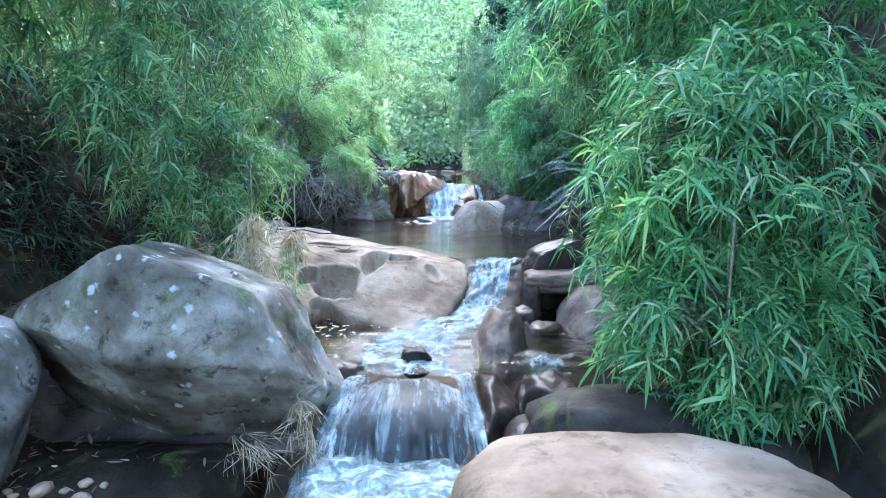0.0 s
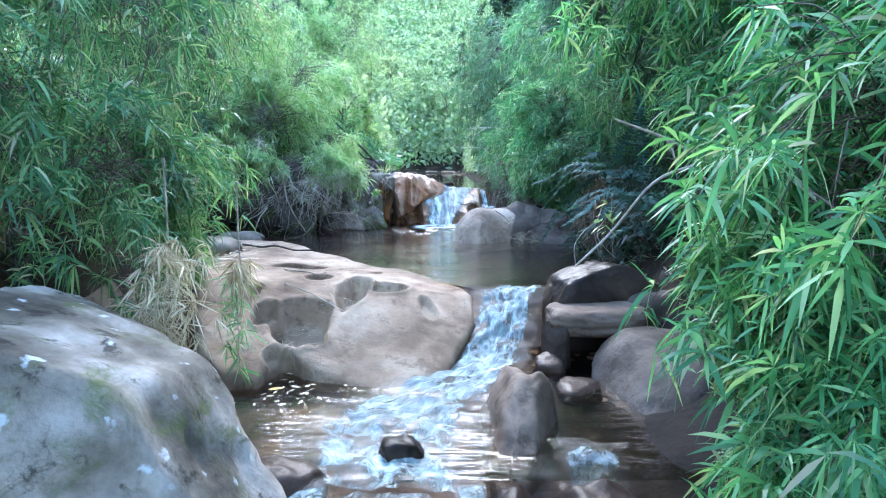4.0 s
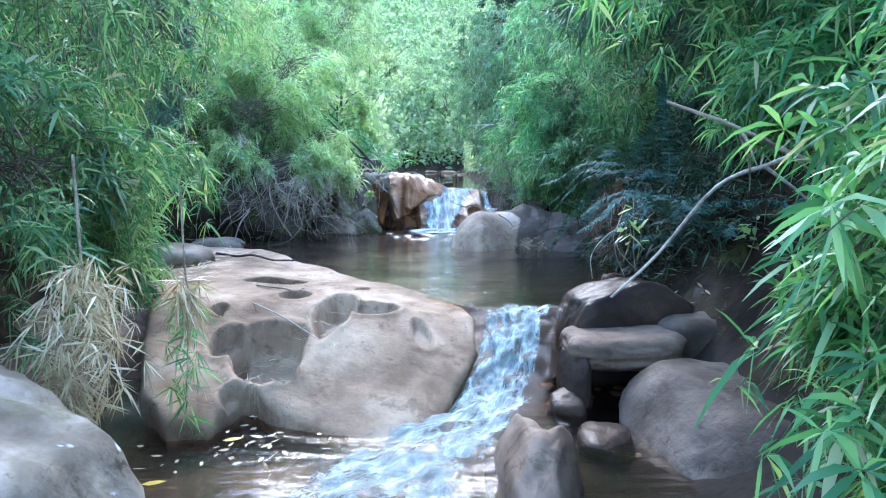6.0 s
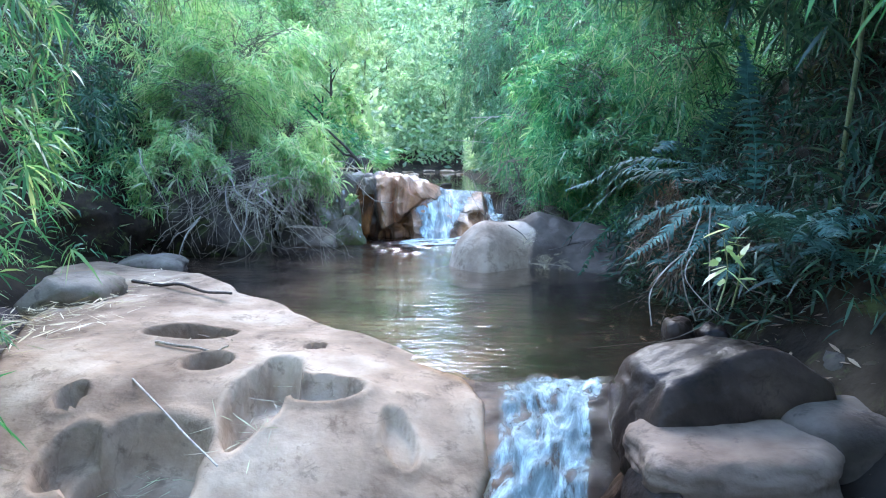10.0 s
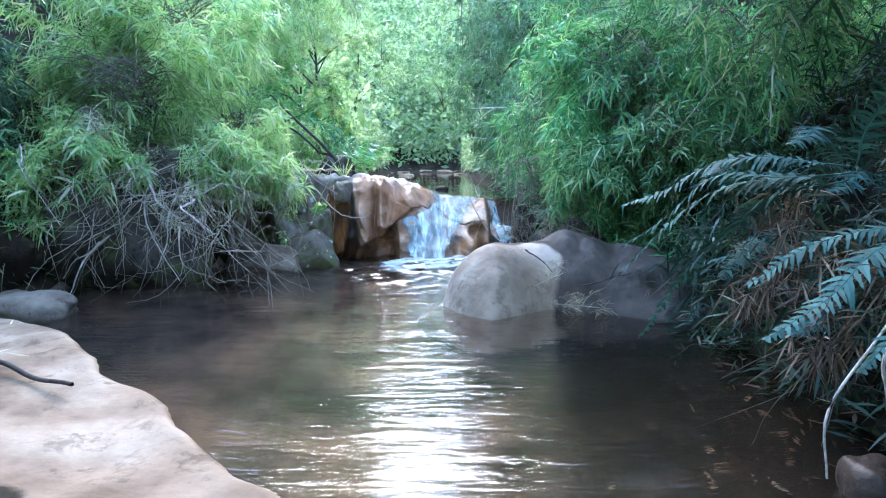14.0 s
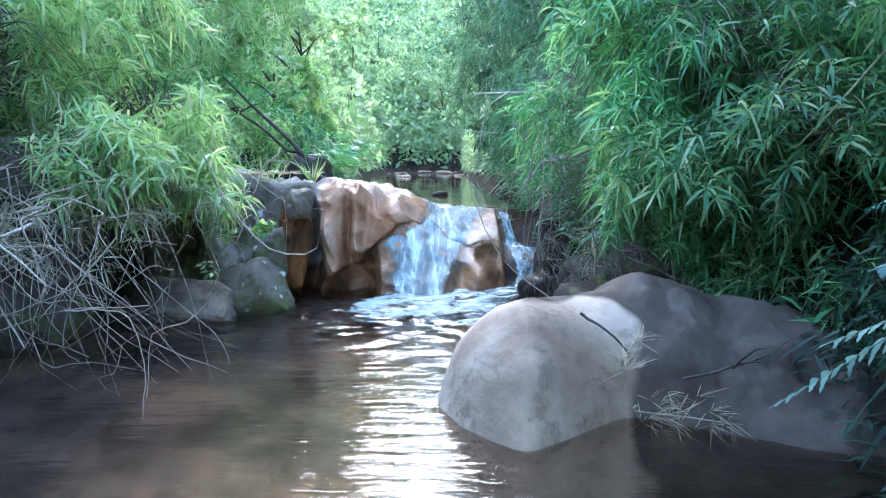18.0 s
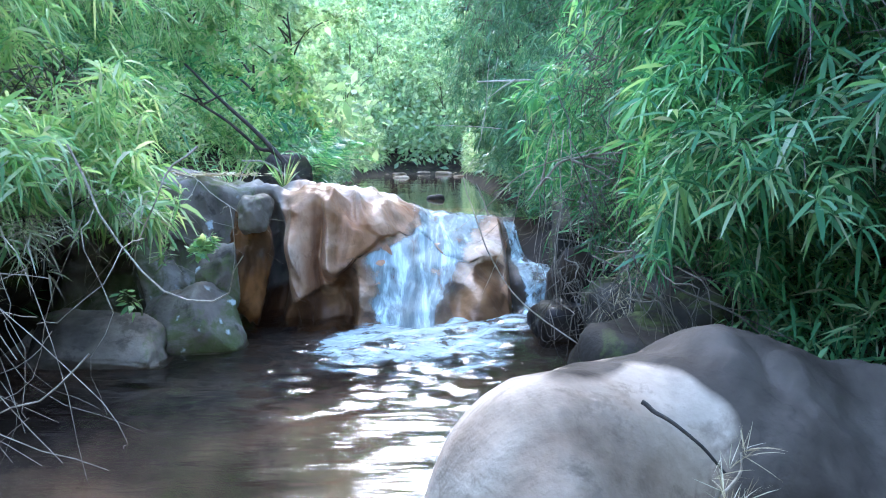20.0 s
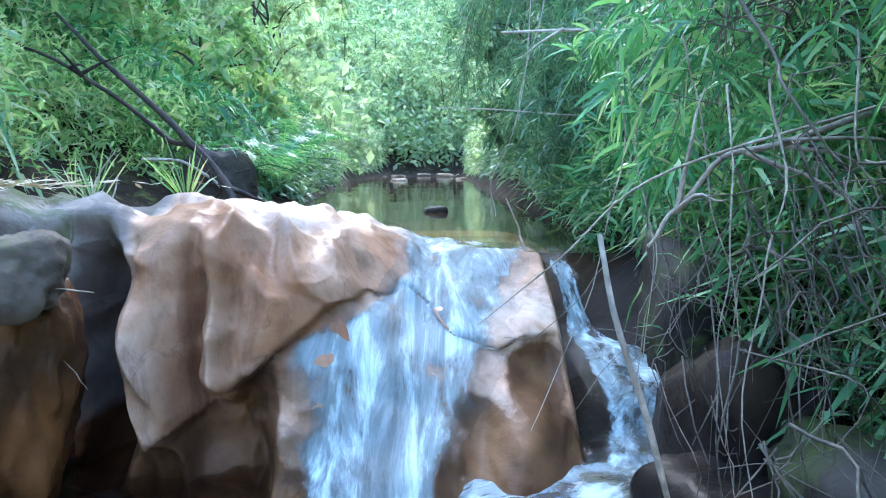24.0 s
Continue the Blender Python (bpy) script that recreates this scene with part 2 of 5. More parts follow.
LITTER = leaf_material("fallen_leaf", [(0.0, (0.07, 0.045, 0.03)), (0.6, (0.20, 0.13, 0.08)), (1.0, (0.38, 0.28, 0.18))], 0.8, 0.1)
DRYMIX = leaf_material("withered_leaf", [(0.0, (0.18, 0.15, 0.10)), (0.4, (0.36, 0.31, 0.21)), (0.75, (0.40, 0.44, 0.24)), (1.0, (0.62, 0.55, 0.41))], 0.7, 0.25)
YELLOW = leaf_material("yellow_leaf", [(0.0, (0.55, 0.36, 0.03)), (1.0, (0.65, 0.45, 0.06))], 0.5, 0.2)
TWIG = bark_material("twig_bark", (0.19, 0.145, 0.10), (0.40, 0.33, 0.24))
DEADSTEM = bark_material("dead_stem", (0.055, 0.042, 0.03), (0.17, 0.135, 0.095))
PALE = bark_material("bleached_wood", (0.30, 0.25, 0.19), (0.50, 0.44, 0.36))
LOGBARK = bark_material("dark_bark", (0.02, 0.014, 0.01), (0.07, 0.05, 0.035))
CULM = bark_material("bamboo_culm", (0.10, 0.13, 0.04), (0.24, 0.24, 0.10), 0.45)
LOWWATER = water_material("shallow_run_water", (0.45, 0.42, 0.37), 0.6, 9, 0.08)
POOLWATER = water_material("brown_pool_water", (0.50, 0.45, 0.40), 0.34, 13)
UPPERWATER = water_material("still_pool_water", (0.55, 0.45, 0.28), 0.05, 6)
FALL = white_water("falling_water", 11, 2.6, 0.32, 0.50, (0.27, 0.315, 0.305), 0.93)
RAPID = white_water("broken_rapid_water", 13, 6.5, 0.388, 0.512, (0.28, 0.34, 0.335), 0.95)
SHEET = white_water("thin_sliding_water", 20, 3.0, 0.40, 0.60, (0.20, 0.23, 0.23), 0.75)
FOAM = white_water("white_foam", 16, 16, 0.18, 0.42, (0.28, 0.34, 0.325), 0.95)
POOLFOAM = white_water("spreading_pool_foam", 8, 11, 0.395, 0.52, (0.31, 0.37, 0.365), 0.95, film=False, tail=0.0, grain_low=0.9, grain_high=1.9)

# ---- geometry helpers ----
rng = np.random.RandomState(7)
LAT = np.random.RandomState(11).rand(32, 32, 32)


def vnoise(p):
    p = np.asarray(p, float)
    i = np.floor(p).astype(int)
    w = p - i
    w = w * w * (3 - 2 * w)
    r = 0
    for a in (0, 1):
        for b in (0, 1):
            for c in (0, 1):
                k = (w[..., 0] if a else 1 - w[..., 0]) * (w[..., 1] if b else 1 - w[..., 1]) * (w[..., 2] if c else 1 - w[..., 2])
                r = r + k * LAT[(i[..., 0] + a) % 32, (i[..., 1] + b) % 32, (i[..., 2] + c) % 32]
    return r * 2 - 1


def fbm(p, octaves=4, gain=0.5):
    p, s, a = np.asarray(p, float), 0, 1.0
    for k in range(octaves):
        s = s + a * vnoise(p * 2.03 ** k + 17.3 * k)
        a *= gain
    return s


def smooth(a, b, x):
    t = np.clip((np.asarray(x, float) - a) / (b - a), 0, 1)
    return t * t * (3 - 2 * t)


def mesh_of(name, verts, faces, material, uv=None, shade=True, edge=None):
    """A mesh from arrays: faces of one size each, (n, 3) or (n, 4), or a list of two such."""
    me = bpy.data.meshes.new(name)
    groups = faces if isinstance(faces, list) else [faces]
    idx = np.concatenate([g.ravel() for g in groups]).astype(np.int32)
    tot = np.concatenate([np.full(len(g), g.shape[1]) for g in groups]).astype(np.int32)
    me.vertices.add(len(verts))
    me.vertices.foreach_set("co", np.asarray(verts, np.float32).ravel())
    me.loops.add(len(idx))
    me.loops.foreach_set("vertex_index", idx)
    me.polygons.add(len(tot))
    me.polygons.foreach_set("loop_start", np.concatenate([[0], np.cumsum(tot)[:-1]]).astype(np.int32))
    me.polygons.foreach_set("loop_total", tot)
    if shade:
        me.polygons.foreach_set("use_smooth", np.ones(len(tot), bool))
    if uv is not None:
        me.uv_layers.new(name="UVMap").data.foreach_set("uv", np.asarray(uv, np.float32)[idx].ravel())
    if edge is not None:
        me.uv_layers.new(name="Edge").data.foreach_set("uv", np.asarray(edge, np.float32)[idx].ravel())
    me.update(calc_edges=True)
    me.validate()
    me.materials.append(material)
    return me


def grid_faces(nu, nv):
    a = np.arange(nu * nv).reshape(nu, nv)
    return np.stack([a[:-1, :-1], a[1:, :-1], a[1:, 1:], a[:-1, 1:]], -1).reshape(-1, 4)


def thing(name, at, label, category, group="", kind=""):
    e = new(name)
    e.location = at
    e.empty_display_size = 0.1
    return tagged(e, label, category, group, kind)


def part(name, me, parent, label=""):
    """One mesh, given in world coordinates, under a thing or a part."""
    ob = new(name, me)
    root, off = parent, Vector((0, 0, 0))
    while root is not None:
        off += root.location
        root = root.parent
    ob.parent, ob.location = parent, -off
    return tagged(ob, label)


def single(name, me, at, label, category, group="", kind=""):
    """A thing of one mesh, given in world coordinates."""
    me.transform(Matrix.Translation(-Vector(at)))
    ob = new(name, me)
    ob.location = at
    return tagged(ob, label, category, group, kind)


def unit(v):
    return v / np.maximum(np.linalg.norm(v, axis=-1, keepdims=True), 1e-9)


def blades(base, along, side, length, width, droop, fine=True):
    """Lance-shaped leaves, bent down under their weight. Arrays of n leaves; returns vertices and triangles."""
    n = len(base)
    down = np.array([0, 0, -1.0])
    rows = [base]
    for s, w in ((0.33, 1.0), (0.68, 0.78)) if fine else ((0.42, 1.0),):
        c = base + along * (s * length)[:, None] + down * (droop * s * s * length)[:, None]
        o = side * (w * width * 0.5)[:, None]
        rows += [c - o, c + o]
    rows.append(base + along * length[:, None] + down * (droop * length)[:, None])
    f = [(0, 2, 1), (1, 2, 4), (1, 4, 3), (3, 4, 5)] if fine else [(0, 2, 1), (1, 2, 3)]
    k = len(rows)
    faces = (np.arange(n)[:, None, None] * k + np.array(f)[None]).reshape(-1, 3)
    return np.stack(rows, 1).reshape(-1, 3), faces


def tubes(paths, radii, sides=4):
    """Tapered round bars along paths of (k, 3) points, joined in one array pair."""
    V, F, o = [], [], 0
    for p, r in zip(paths, radii):
        p = np.asarray(p, float)
        k = len(p)
        r = np.asarray(r, float) * np.ones(k)
        t = unit(np.gradient(p, axis=0))
        ref = np.where(np.abs(t[:, 2:3]) > 0.9, [[1.0, 0, 0]], [[0, 0, 1.0]])
        a = unit(np.cross(t, ref))
        b = np.cross(t, a)
        ang = np.arange(sides) * 2 * np.pi / sides
        ring = p[:, None] + r[:, None, None] * (np.cos(ang)[None, :, None] * a[:, None] + np.sin(ang)[None, :, None] * b[:, None])
        V.append(ring.reshape(-1, 3))
        i = np.arange(k - 1)[:, None] * sides
        j = np.arange(sides)[None]
        q = np.stack([i + j, i + (j + 1) % sides, i + sides + (j + 1) % sides, i + sides + j], -1).reshape(-1, 4)
        F.append(q + o)
        o += k * sides
    return np.concatenate(V), np.concatenate(F)


def curve_path(points, n=16, wob=0.0, seed=0):
    p = np.asarray(points, float)
    t = np.linspace(0, len(p) - 1, n)
    i = np.clip(t.astype(int), 0, len(p) - 2)
    w = (t - i)[:, None]
    m = np.gradient(p, axis=0)
    w2, w3 = w * w, w * w * w
    c = (2 * w3 - 3 * w2 + 1) * p[i] + (w3 - 2 * w2 + w) * m[i] + (3 * w2 - 2 * w3) * p[i + 1] + (w3 - w2) * m[i + 1]
    if wob:
        s = np.linspace(0, 4, n)
        c = c + wob * np.stack([vnoise(np.stack([s, s * 0 + seed, s * 0 + k], -1)) for k in (1.3, 5.7, 9.1)], -1)
    return c


def icosphere(sub):
    bm = bmesh.new()
    bmesh.ops.create_icosphere(bm, subdivisions=sub, radius=1)
    v = np.array([x.co for x in bm.verts])
    f = np.array([[x.index for x in q.verts] for q in bm.faces])
    bm.free()
    return v, f


ICO = {k: icosphere(k) for k in (2, 3, 4, 5)}


def rock_mesh(name, at, size, material, seed=0, turn=0, box=0.35, rough=0.12, cuts=(), sub=4, tilt=(0, 0), facets=3, hard=0.8):
    """A boulder: a rounded block, lumpy at three scales, with flats cut off it. cuts: (nx, ny, nz, distance) in half sizes."""
    v, f = ICO[sub]
    n = v / (np.abs(v) ** (2 + 4 * box)).sum(1, keepdims=True) ** (1 / (2 + 4 * box))
    p = n * (1 + rough * 1.6 * fbm(v * 1.1 + seed * 3.7, 3, 0.5)[:, None])
    rs = np.random.RandomState(int(seed * 7) + 1)
    more = [(*unit(rs.normal(size=3) * np.array([1, 1, 0.6]) + np.array([0, 0, 0.3])), 0.85 + 0.12 * rs.rand()) for _ in range(facets)] if rough > 0.08 else []
    for nx, ny, nz, dist in (*cuts, *more):
        c = np.array([nx, ny, nz]) / math.sqrt(nx * nx + ny * ny + nz * nz)
        over = p @ c - dist
        p = p - np.where(over > 0, over * hard, 0)[:, None] * c
    if sub > 3:
        seam = np.exp(-(vnoise(p * 1.35 + seed * 2.1) / 0.05) ** 2) * smooth(0.0, 0.35, vnoise(p * 1.1 + seed + 5.0))
        pits = np.clip(vnoise(p * 5.2 + seed * 1.7) - 0.45, 0, 1)
        p = p - v * (0.035 * seam + 0.10 * pits)[:, None]
    p = p + v * (rough * 0.32 * fbm(p * 3.9 + seed, 4, 0.55))[:, None]
    p = p * np.asarray(size) * 1.0
    m = np.array(Euler((radians(tilt[0]), radians(tilt[1]), radians(turn))).to_matrix())
    p = p @ m.T + np.asarray(at)
    return mesh_of(name, p, f, material)


def rock(at, size, material, label, seed=0, name="boulder", group="stream boulders", **kw):
    return single(name, rock_mesh(name, at, size, material, seed, **kw), at, label, "rock", group)


def ribbon(rows, nu=24, nv=60, rough=0.02, seed=0, freq=6.0, wob=0.02):
    """A sheet of water over a course of (left point, right point) rows."""
    L, R = curve_path([r[0] for r in rows], nv), curve_path([r[1] for r in rows], nv)
    u = np.linspace(0, 1, nu)
    p = L[None] * (1 - u)[:, None, None] + R[None] * u[:, None, None]
    q = p.reshape(-1, 3)
    d = fbm(q * freq + seed, 3, 0.6).reshape(nu, nv)
    edge = np.sin(np.pi * u)[:, None] ** 0.4
    p = p + np.array([0, -0.35, 0.9]) * (rough * d * 1.4 + 0.01 * edge)[..., None]
    wv = vnoise(np.stack([np.linspace(0, 7, nv), np.full(nv, seed + 0.5), np.zeros(nv)], -1))
    p[..., 0] += wob * wv[None] * np.where(u < 0.5, 1, -1)[:, None] * (np.abs(u - 0.5) * 2)[:, None]
    seg = np.linalg.norm(np.diff(0.5 * (L + R), axis=0), axis=1)
    vv = np.concatenate([[0], np.cumsum(seg)])
    uv = np.stack(np.broadcast_arrays(u[:, None] * np.linalg.norm(L - R, axis=1).mean(), vv[None]), -1).reshape(-1, 2)
    edge = np.stack(np.broadcast_arrays(u[:, None], np.linspace(0, 1, nv)[None]), -1).reshape(-1, 2)
    return p.reshape(-1, 3), grid_faces(nu, nv), uv, edge


# ---- ground ----
BANK_Y = [-30, 0, 2.5, 4, 5, 6, 8, 9.5, 10.2, 11, 12.5, 15, 20, 30, 44, 60]
BANK_L = [-2.9, -2.9, -2.8, -2.6, -2.3, -2.4, -2.8, -2.6, -2.0, -1.8, -1.4, -1.3, -2.0, -3.0, -3.2, -2.0]
BANK_R = [1.8, 1.7, 1.5, 1.35, 1.45, 1.55, 1.5, 1.55, 1.25, 1.1, 1.05, 1.1, 1.1, 1.2, 1.4, 1.6]
BED_Y = [-30, 2.4, 3.0, 3.7, 5.4, 6.0, 7.5, 9.5, 10.6, 12.0, 14, 40, 46]
BED_Z = [-0.95, -0.85, -0.75, -0.52, -0.52, -0.35, -0.5, -0.45, -0.35, 0.15, 0.22, 0.3, 0.75]


def ground_z(x, y):
    x, y = np.asarray(x, float), np.asarray(y, float)
    l, r, b = np.interp(y, BANK_Y, BANK_L), np.interp(y, BANK_Y, BANK_R), np.interp(y, BED_Y, BED_Z)
    d = np.maximum(np.maximum(l - x, x - r), 0)
    inside = np.clip(np.minimum(x - l, r - x), 0, 0.6) / 0.6
    shelf = 0.42 * (1 - inside ** 0.7)
    open_left = smooth(11.6, 12.6, y) * smooth(21, 17, y) * (x < 0)
    rise = (1 - 0.62 * open_left) * 1.25 * np.minimum(d, 1.0) + 0.8 * np.clip(d - 1.0, 0, 6) + 0.42 * np.clip(d - 7, 0, 45)
    far = 0.62 * np.clip(y - 46, 0, 60)
    side_bar = 0.22 * smooth(-0.75, -1.2, x) * smooth(3.4, 2.9, y)
    lump = 0.10 * fbm(np.stack([x * 1.3, y * 1.3, x * 0], -1), 3) + 0.03 * fbm(np.stack([x * 5, y * 5, x * 0], -1), 2)
    return b + shelf + rise + far + side_bar + lump * (0.35 + np.clip(d, 0, 2))


def build_ground():
    xs = np.concatenate([-np.geomspace(900, 5, 34), np.linspace(-4.9, 4.9, 120), np.geomspace(5, 900, 34)])
    ys = np.concatenate([-np.geomspace(900, 3, 24), np.linspace(-2.9, 16, 200), np.geomspace(16.2, 900, 60)])
    X, Y = np.meshgrid(xs, ys, indexing="ij")
    v = np.stack([X, Y, ground_z(X, Y)], -1).reshape(-1, 3)
    f = grid_faces(len(xs), len(ys))
    me = mesh_of("ground", v, f, SOIL)
    me.materials.append(BED)
    me.materials.append(SLOPE)
    c = v[f].mean(1)
    inside = (c[:, 0] > np.interp(c[:, 1], BANK_Y, BANK_L) - 0.05) & (c[:, 0] < np.interp(c[:, 1], BANK_Y, BANK_R) + 0.05)
    inside &= (c[:, 2] < np.where(c[:, 1] < 11.5, 0.0, 0.5)) & ~((c[:, 1] < 3.2) & (c[:, 0] < -0.85))
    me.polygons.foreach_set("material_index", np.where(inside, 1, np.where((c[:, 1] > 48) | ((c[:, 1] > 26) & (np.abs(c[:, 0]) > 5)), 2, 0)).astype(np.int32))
    tagged(new("ground", me), "dark soil gully with stony bed under leaf litter", "ground", kind="structure")


build_ground()


# ---- water ----
def flat_water(name, xs, lo, hi, z, material, label, nv=60, wave=0.004, chop=None):
    Y = lo[:, None] + (hi - lo)[:, None] * np.linspace(0, 1, nv)[None]
    X = np.repeat(xs[:, None], nv, 1)
    Z = z + wave * fbm(np.stack([X * 3, Y * 6, X * 0 + 2.2], -1), 2)
    if chop is not None:
        near = np.clip(1 - np.hypot((X - chop[0]) / 1.25, Y - chop[1]) / chop[2], 0, 1)
        Z = Z + chop[3] * near * fbm(np.stack([X * 9, Y * 15, X * 0 + 5.1], -1), 3)
    v = np.stack([X, Y, Z], -1).reshape(-1, 3)
    ob = new(name, mesh_of(name, v, grid_faces(len(xs), nv), material, uv=v[:, :2]))
    ob.visible_shadow = False
    return tagged(ob, label, "water", kind="structure")


px = np.linspace(-3.4, 2.3, 230)
flat_water("water_pool", px, np.interp(px, [-3.4, -2.2, -1.45, -0.87, -0.5, -0.18, 0.13, 0.2, 0.78, 0.82, 1.5, 2.3],
           [8.4, 8.0, 7.35, 6.88, 6.48, 6.12, 5.82, 5.76, 5.74, 5.95, 6.1, 6.2]), np.full(230, 11.6), 0.0, POOLWATER,
           "brown clear pool water with bright rippled reflections", 230, wave=0.002, chop=(0.1, 10.9, 2.0, 0.024))
px = np.linspace(-4.5, 1.9, 40)
flat_water("water_upper_pool", px, np.full(40, 12.05), np.full(40, 47.0), 0.52, UPPERWATER, "still brown upper pool reflecting green trees", 80)
px = np.linspace(-2.3, 1.2, 50)
flat_water("water_lower_pool", px, np.full(50, 3.62), np.full(50, 5.5), -0.375, LOWWATER, "shallow brown water below the sandstone slab", 50)
px = np.linspace(-0.95, 1.6, 40)
flat_water("water_basin", px, np.full(40, -3.0), np.full(40, 3.3), -0.68, POOLWATER, "dark plunge basin water under the lower fall", 50)


def water_sheet(name, rows, material, label, **kw):
    v, f, uv, edge = ribbon(rows, **kw)
    ob = new(name, mesh_of(name, v, f, material, uv=uv, edge=edge))
    ob.visible_shadow = False
    return tagged(ob, label, "water", kind="structure")


water_sheet("water_cascade", [((0.18, 5.84, -0.012), (0.80, 5.82, -0.012)), ((0.19, 5.76, -0.015), (0.78, 5.72, -0.015)), ((0.17, 5.55, -0.10), (0.70, 5.5, -0.08)),
            ((0.10, 5.28, -0.27), (0.62, 5.25, -0.25)), ((-0.02, 5.0, -0.33), (0.52, 4.95, -0.33)), ((-0.35, 4.62, -0.345), (0.38, 4.6, -0.345)),
            ((-0.70, 4.2, -0.355), (0.24, 4.15, -0.355)), ((-0.70, 3.85, -0.36), (0.2, 3.8, -0.36)), ((-0.60, 3.55, -0.365), (0.15, 3.5, -0.365))],
            RAPID, "white broken water running down between the rocks", nu=60, nv=200, rough=0.022, freq=7)
def dome_water(material, label, nu=70, nv=60):
    u, h = np.meshgrid(np.linspace(-1, 1, nu), np.linspace(-0.5, 1.5, nv), indexing="ij")
    k = 1.0 + 0.022 * fbm(np.stack([u * 7, h * 2.0, u * 0], -1), 3)
    p = np.stack([-0.22 + 0.47 * u * (0.86 + 0.1 * h), 3.32 - 0.53 * k * np.sin(h) * np.sqrt(1 - 0.55 * u * u), -0.80 + 0.46 * k * np.cos(h) * np.sqrt(1 - 0.4 * u * u)], -1)
    uv = np.stack([u * 0.47, h * 0.48], -1).reshape(-1, 2)
    edge = np.stack([0.5 + 0.3 * u, 0.3 + 0.2 * h], -1).reshape(-1, 2)
    ob = new("water_lower_fall", mesh_of("water_lower_fall", p.reshape(-1, 3), grid_faces(nu, nv), material, uv=uv, edge=edge))
    ob.visible_shadow = False
    return tagged(ob, label, "water", kind="structure")


dome_water(SHEET, "thin water sheet sliding over a round rock")
water_sheet("water_lower_chute", [((-0.60, 3.62, -0.365), (-0.40, 3.6, -0.36)), ((-0.62, 3.4, -0.37), (-0.44, 3.38, -0.355)), ((-0.66, 3.15, -0.48), (-0.50, 3.1, -0.45)),
            ((-0.69, 2.95, -0.60), (-0.50, 2.9, -0.60)), ((-0.70, 2.82, -0.70), (-0.45, 2.78, -0.70))], RAPID, "white water wrapping the round rock", nu=20, nv=60, rough=0.02)
water_sheet("water_lower_chute", [((0.02, 3.62, -0.36), (0.18, 3.6, -0.365)), ((0.06, 3.4, -0.36), (0.20, 3.38, -0.38)), ((0.10, 3.15, -0.46), (0.24, 3.1, -0.5)),
            ((0.12, 2.95, -0.60), (0.28, 2.9, -0.62)), ((0.08, 2.82, -0.70), (0.32, 2.78, -0.70))], RAPID, "white water running past the round rock", nu=20, nv=60, rough=0.02)
water_sheet("water_foam", [((-0.68, 3.0, -0.60), (0.24, 2.95, -0.64)), ((-0.70, 2.82, -0.57), (0.16, 2.78, -0.63)), ((-0.72, 2.5, -0.62), (0.05, 2.5, -0.655)),
            ((-0.7, 1.8, -0.675), (-0.1, 1.8, -0.675))], FOAM, "churning white foam at the foot of the lower fall", nu=30, nv=40, rough=0.02, freq=9)

# ---- sandstone slab ----
SLAB = np.array([(-2.75, 8.35), (-2.2, 8.1), (-1.75, 7.82), (-1.42, 7.42), (-0.89, 7.0), (-0.5, 6.58), (-0.15, 6.25), (0.14, 5.9), (0.22, 5.66), (0.23, 5.33),
                 (0.08, 4.95), (-0.2, 4.5), (-0.40, 4.62), (-0.62, 4.74), (-0.85, 4.84), (-0.98, 4.92), (-1.06, 4.66), (-1.25, 4.62), (-1.47, 4.8),
                 (-1.62, 5.2), (-1.8, 5.8), (-2.1, 6.5), (-2.5, 7.3), (-2.9, 8.0)])
HOLES = [(-1.17, 6.25, 0.22, 0.13, 0.1, 0.13), (-0.92, 5.84, 0.10, 0.12, 0.0, 0.09), (-0.62, 5.62, 0.11, 0.30, -0.1, 0.11), (-0.40, 5.60, 0.15, 0.09, 0.15, 0.05),
         (-0.92, 5.20, 0.19, 0.25, 0.15, 0.11), (-1.15, 5.24, 0.09, 0.14, 0.1, 0.06), (-0.53, 6.1, 0.05, 0.06, 0.0, 0.05), (-0.10, 5.40, 0.06, 0.13, 0.3, 0.025),
         (-1.30, 5.5, 0.05, 0.07, 0.0, 0.05), (-0.80, 5.02, 0.08, 0.06, 0.2, 0.05), (-0.98, 4.86, 0.09, 0.07, 0.2, 0.04)]


def inside_distance(X, Y, poly):
    """Distance to an outline, positive inside."""
    d = np.full(X.shape, 1e9)
    inside = np.zeros(X.shape, bool)
    for (ax, ay), (bx, by) in zip(poly, np.roll(poly, -1, 0)):
        t = np.clip(((X - ax) * (bx - ax) + (Y - ay) * (by - ay)) / ((bx - ax) ** 2 + (by - ay) ** 2), 0, 1)
        d = np.minimum(d, np.hypot(X - ax - t * (bx - ax), Y - ay - t * (by - ay)))
        if by != ay:
            inside ^= ((ay > Y) != (by > Y)) & (X < (bx - ax) * (Y - ay) / (by - ay) + ax)
    return np.where(inside, d, -d)


def slab_top(X, Y):
    z = 0.03 + 0.045 * smooth(-0.6, -1.6, X) + 0.03 * smooth(6.2, 7.6, Y) - 0.06 * smooth(-0.35, 0.25, X) * smooth(6.6, 5.6, Y)
    z = z - 0.37 * np.clip((5.65 - Y) / 0.9, 0, 1.2) ** 1.2 * (0.85 + 0.15 * smooth(-1.3, -0.4, X))
    z = z + 0.02 * fbm(np.stack([X * 2.1, Y * 2.1, X * 0], -1), 3)
    for cx, cy, rx, ry, a, dep in HOLES:
        dep = dep * 1.6
        u, w = (X - cx) * math.cos(a) + (Y - cy) * math.sin(a), -(X - cx) * math.sin(a) + (Y - cy) * math.cos(a)
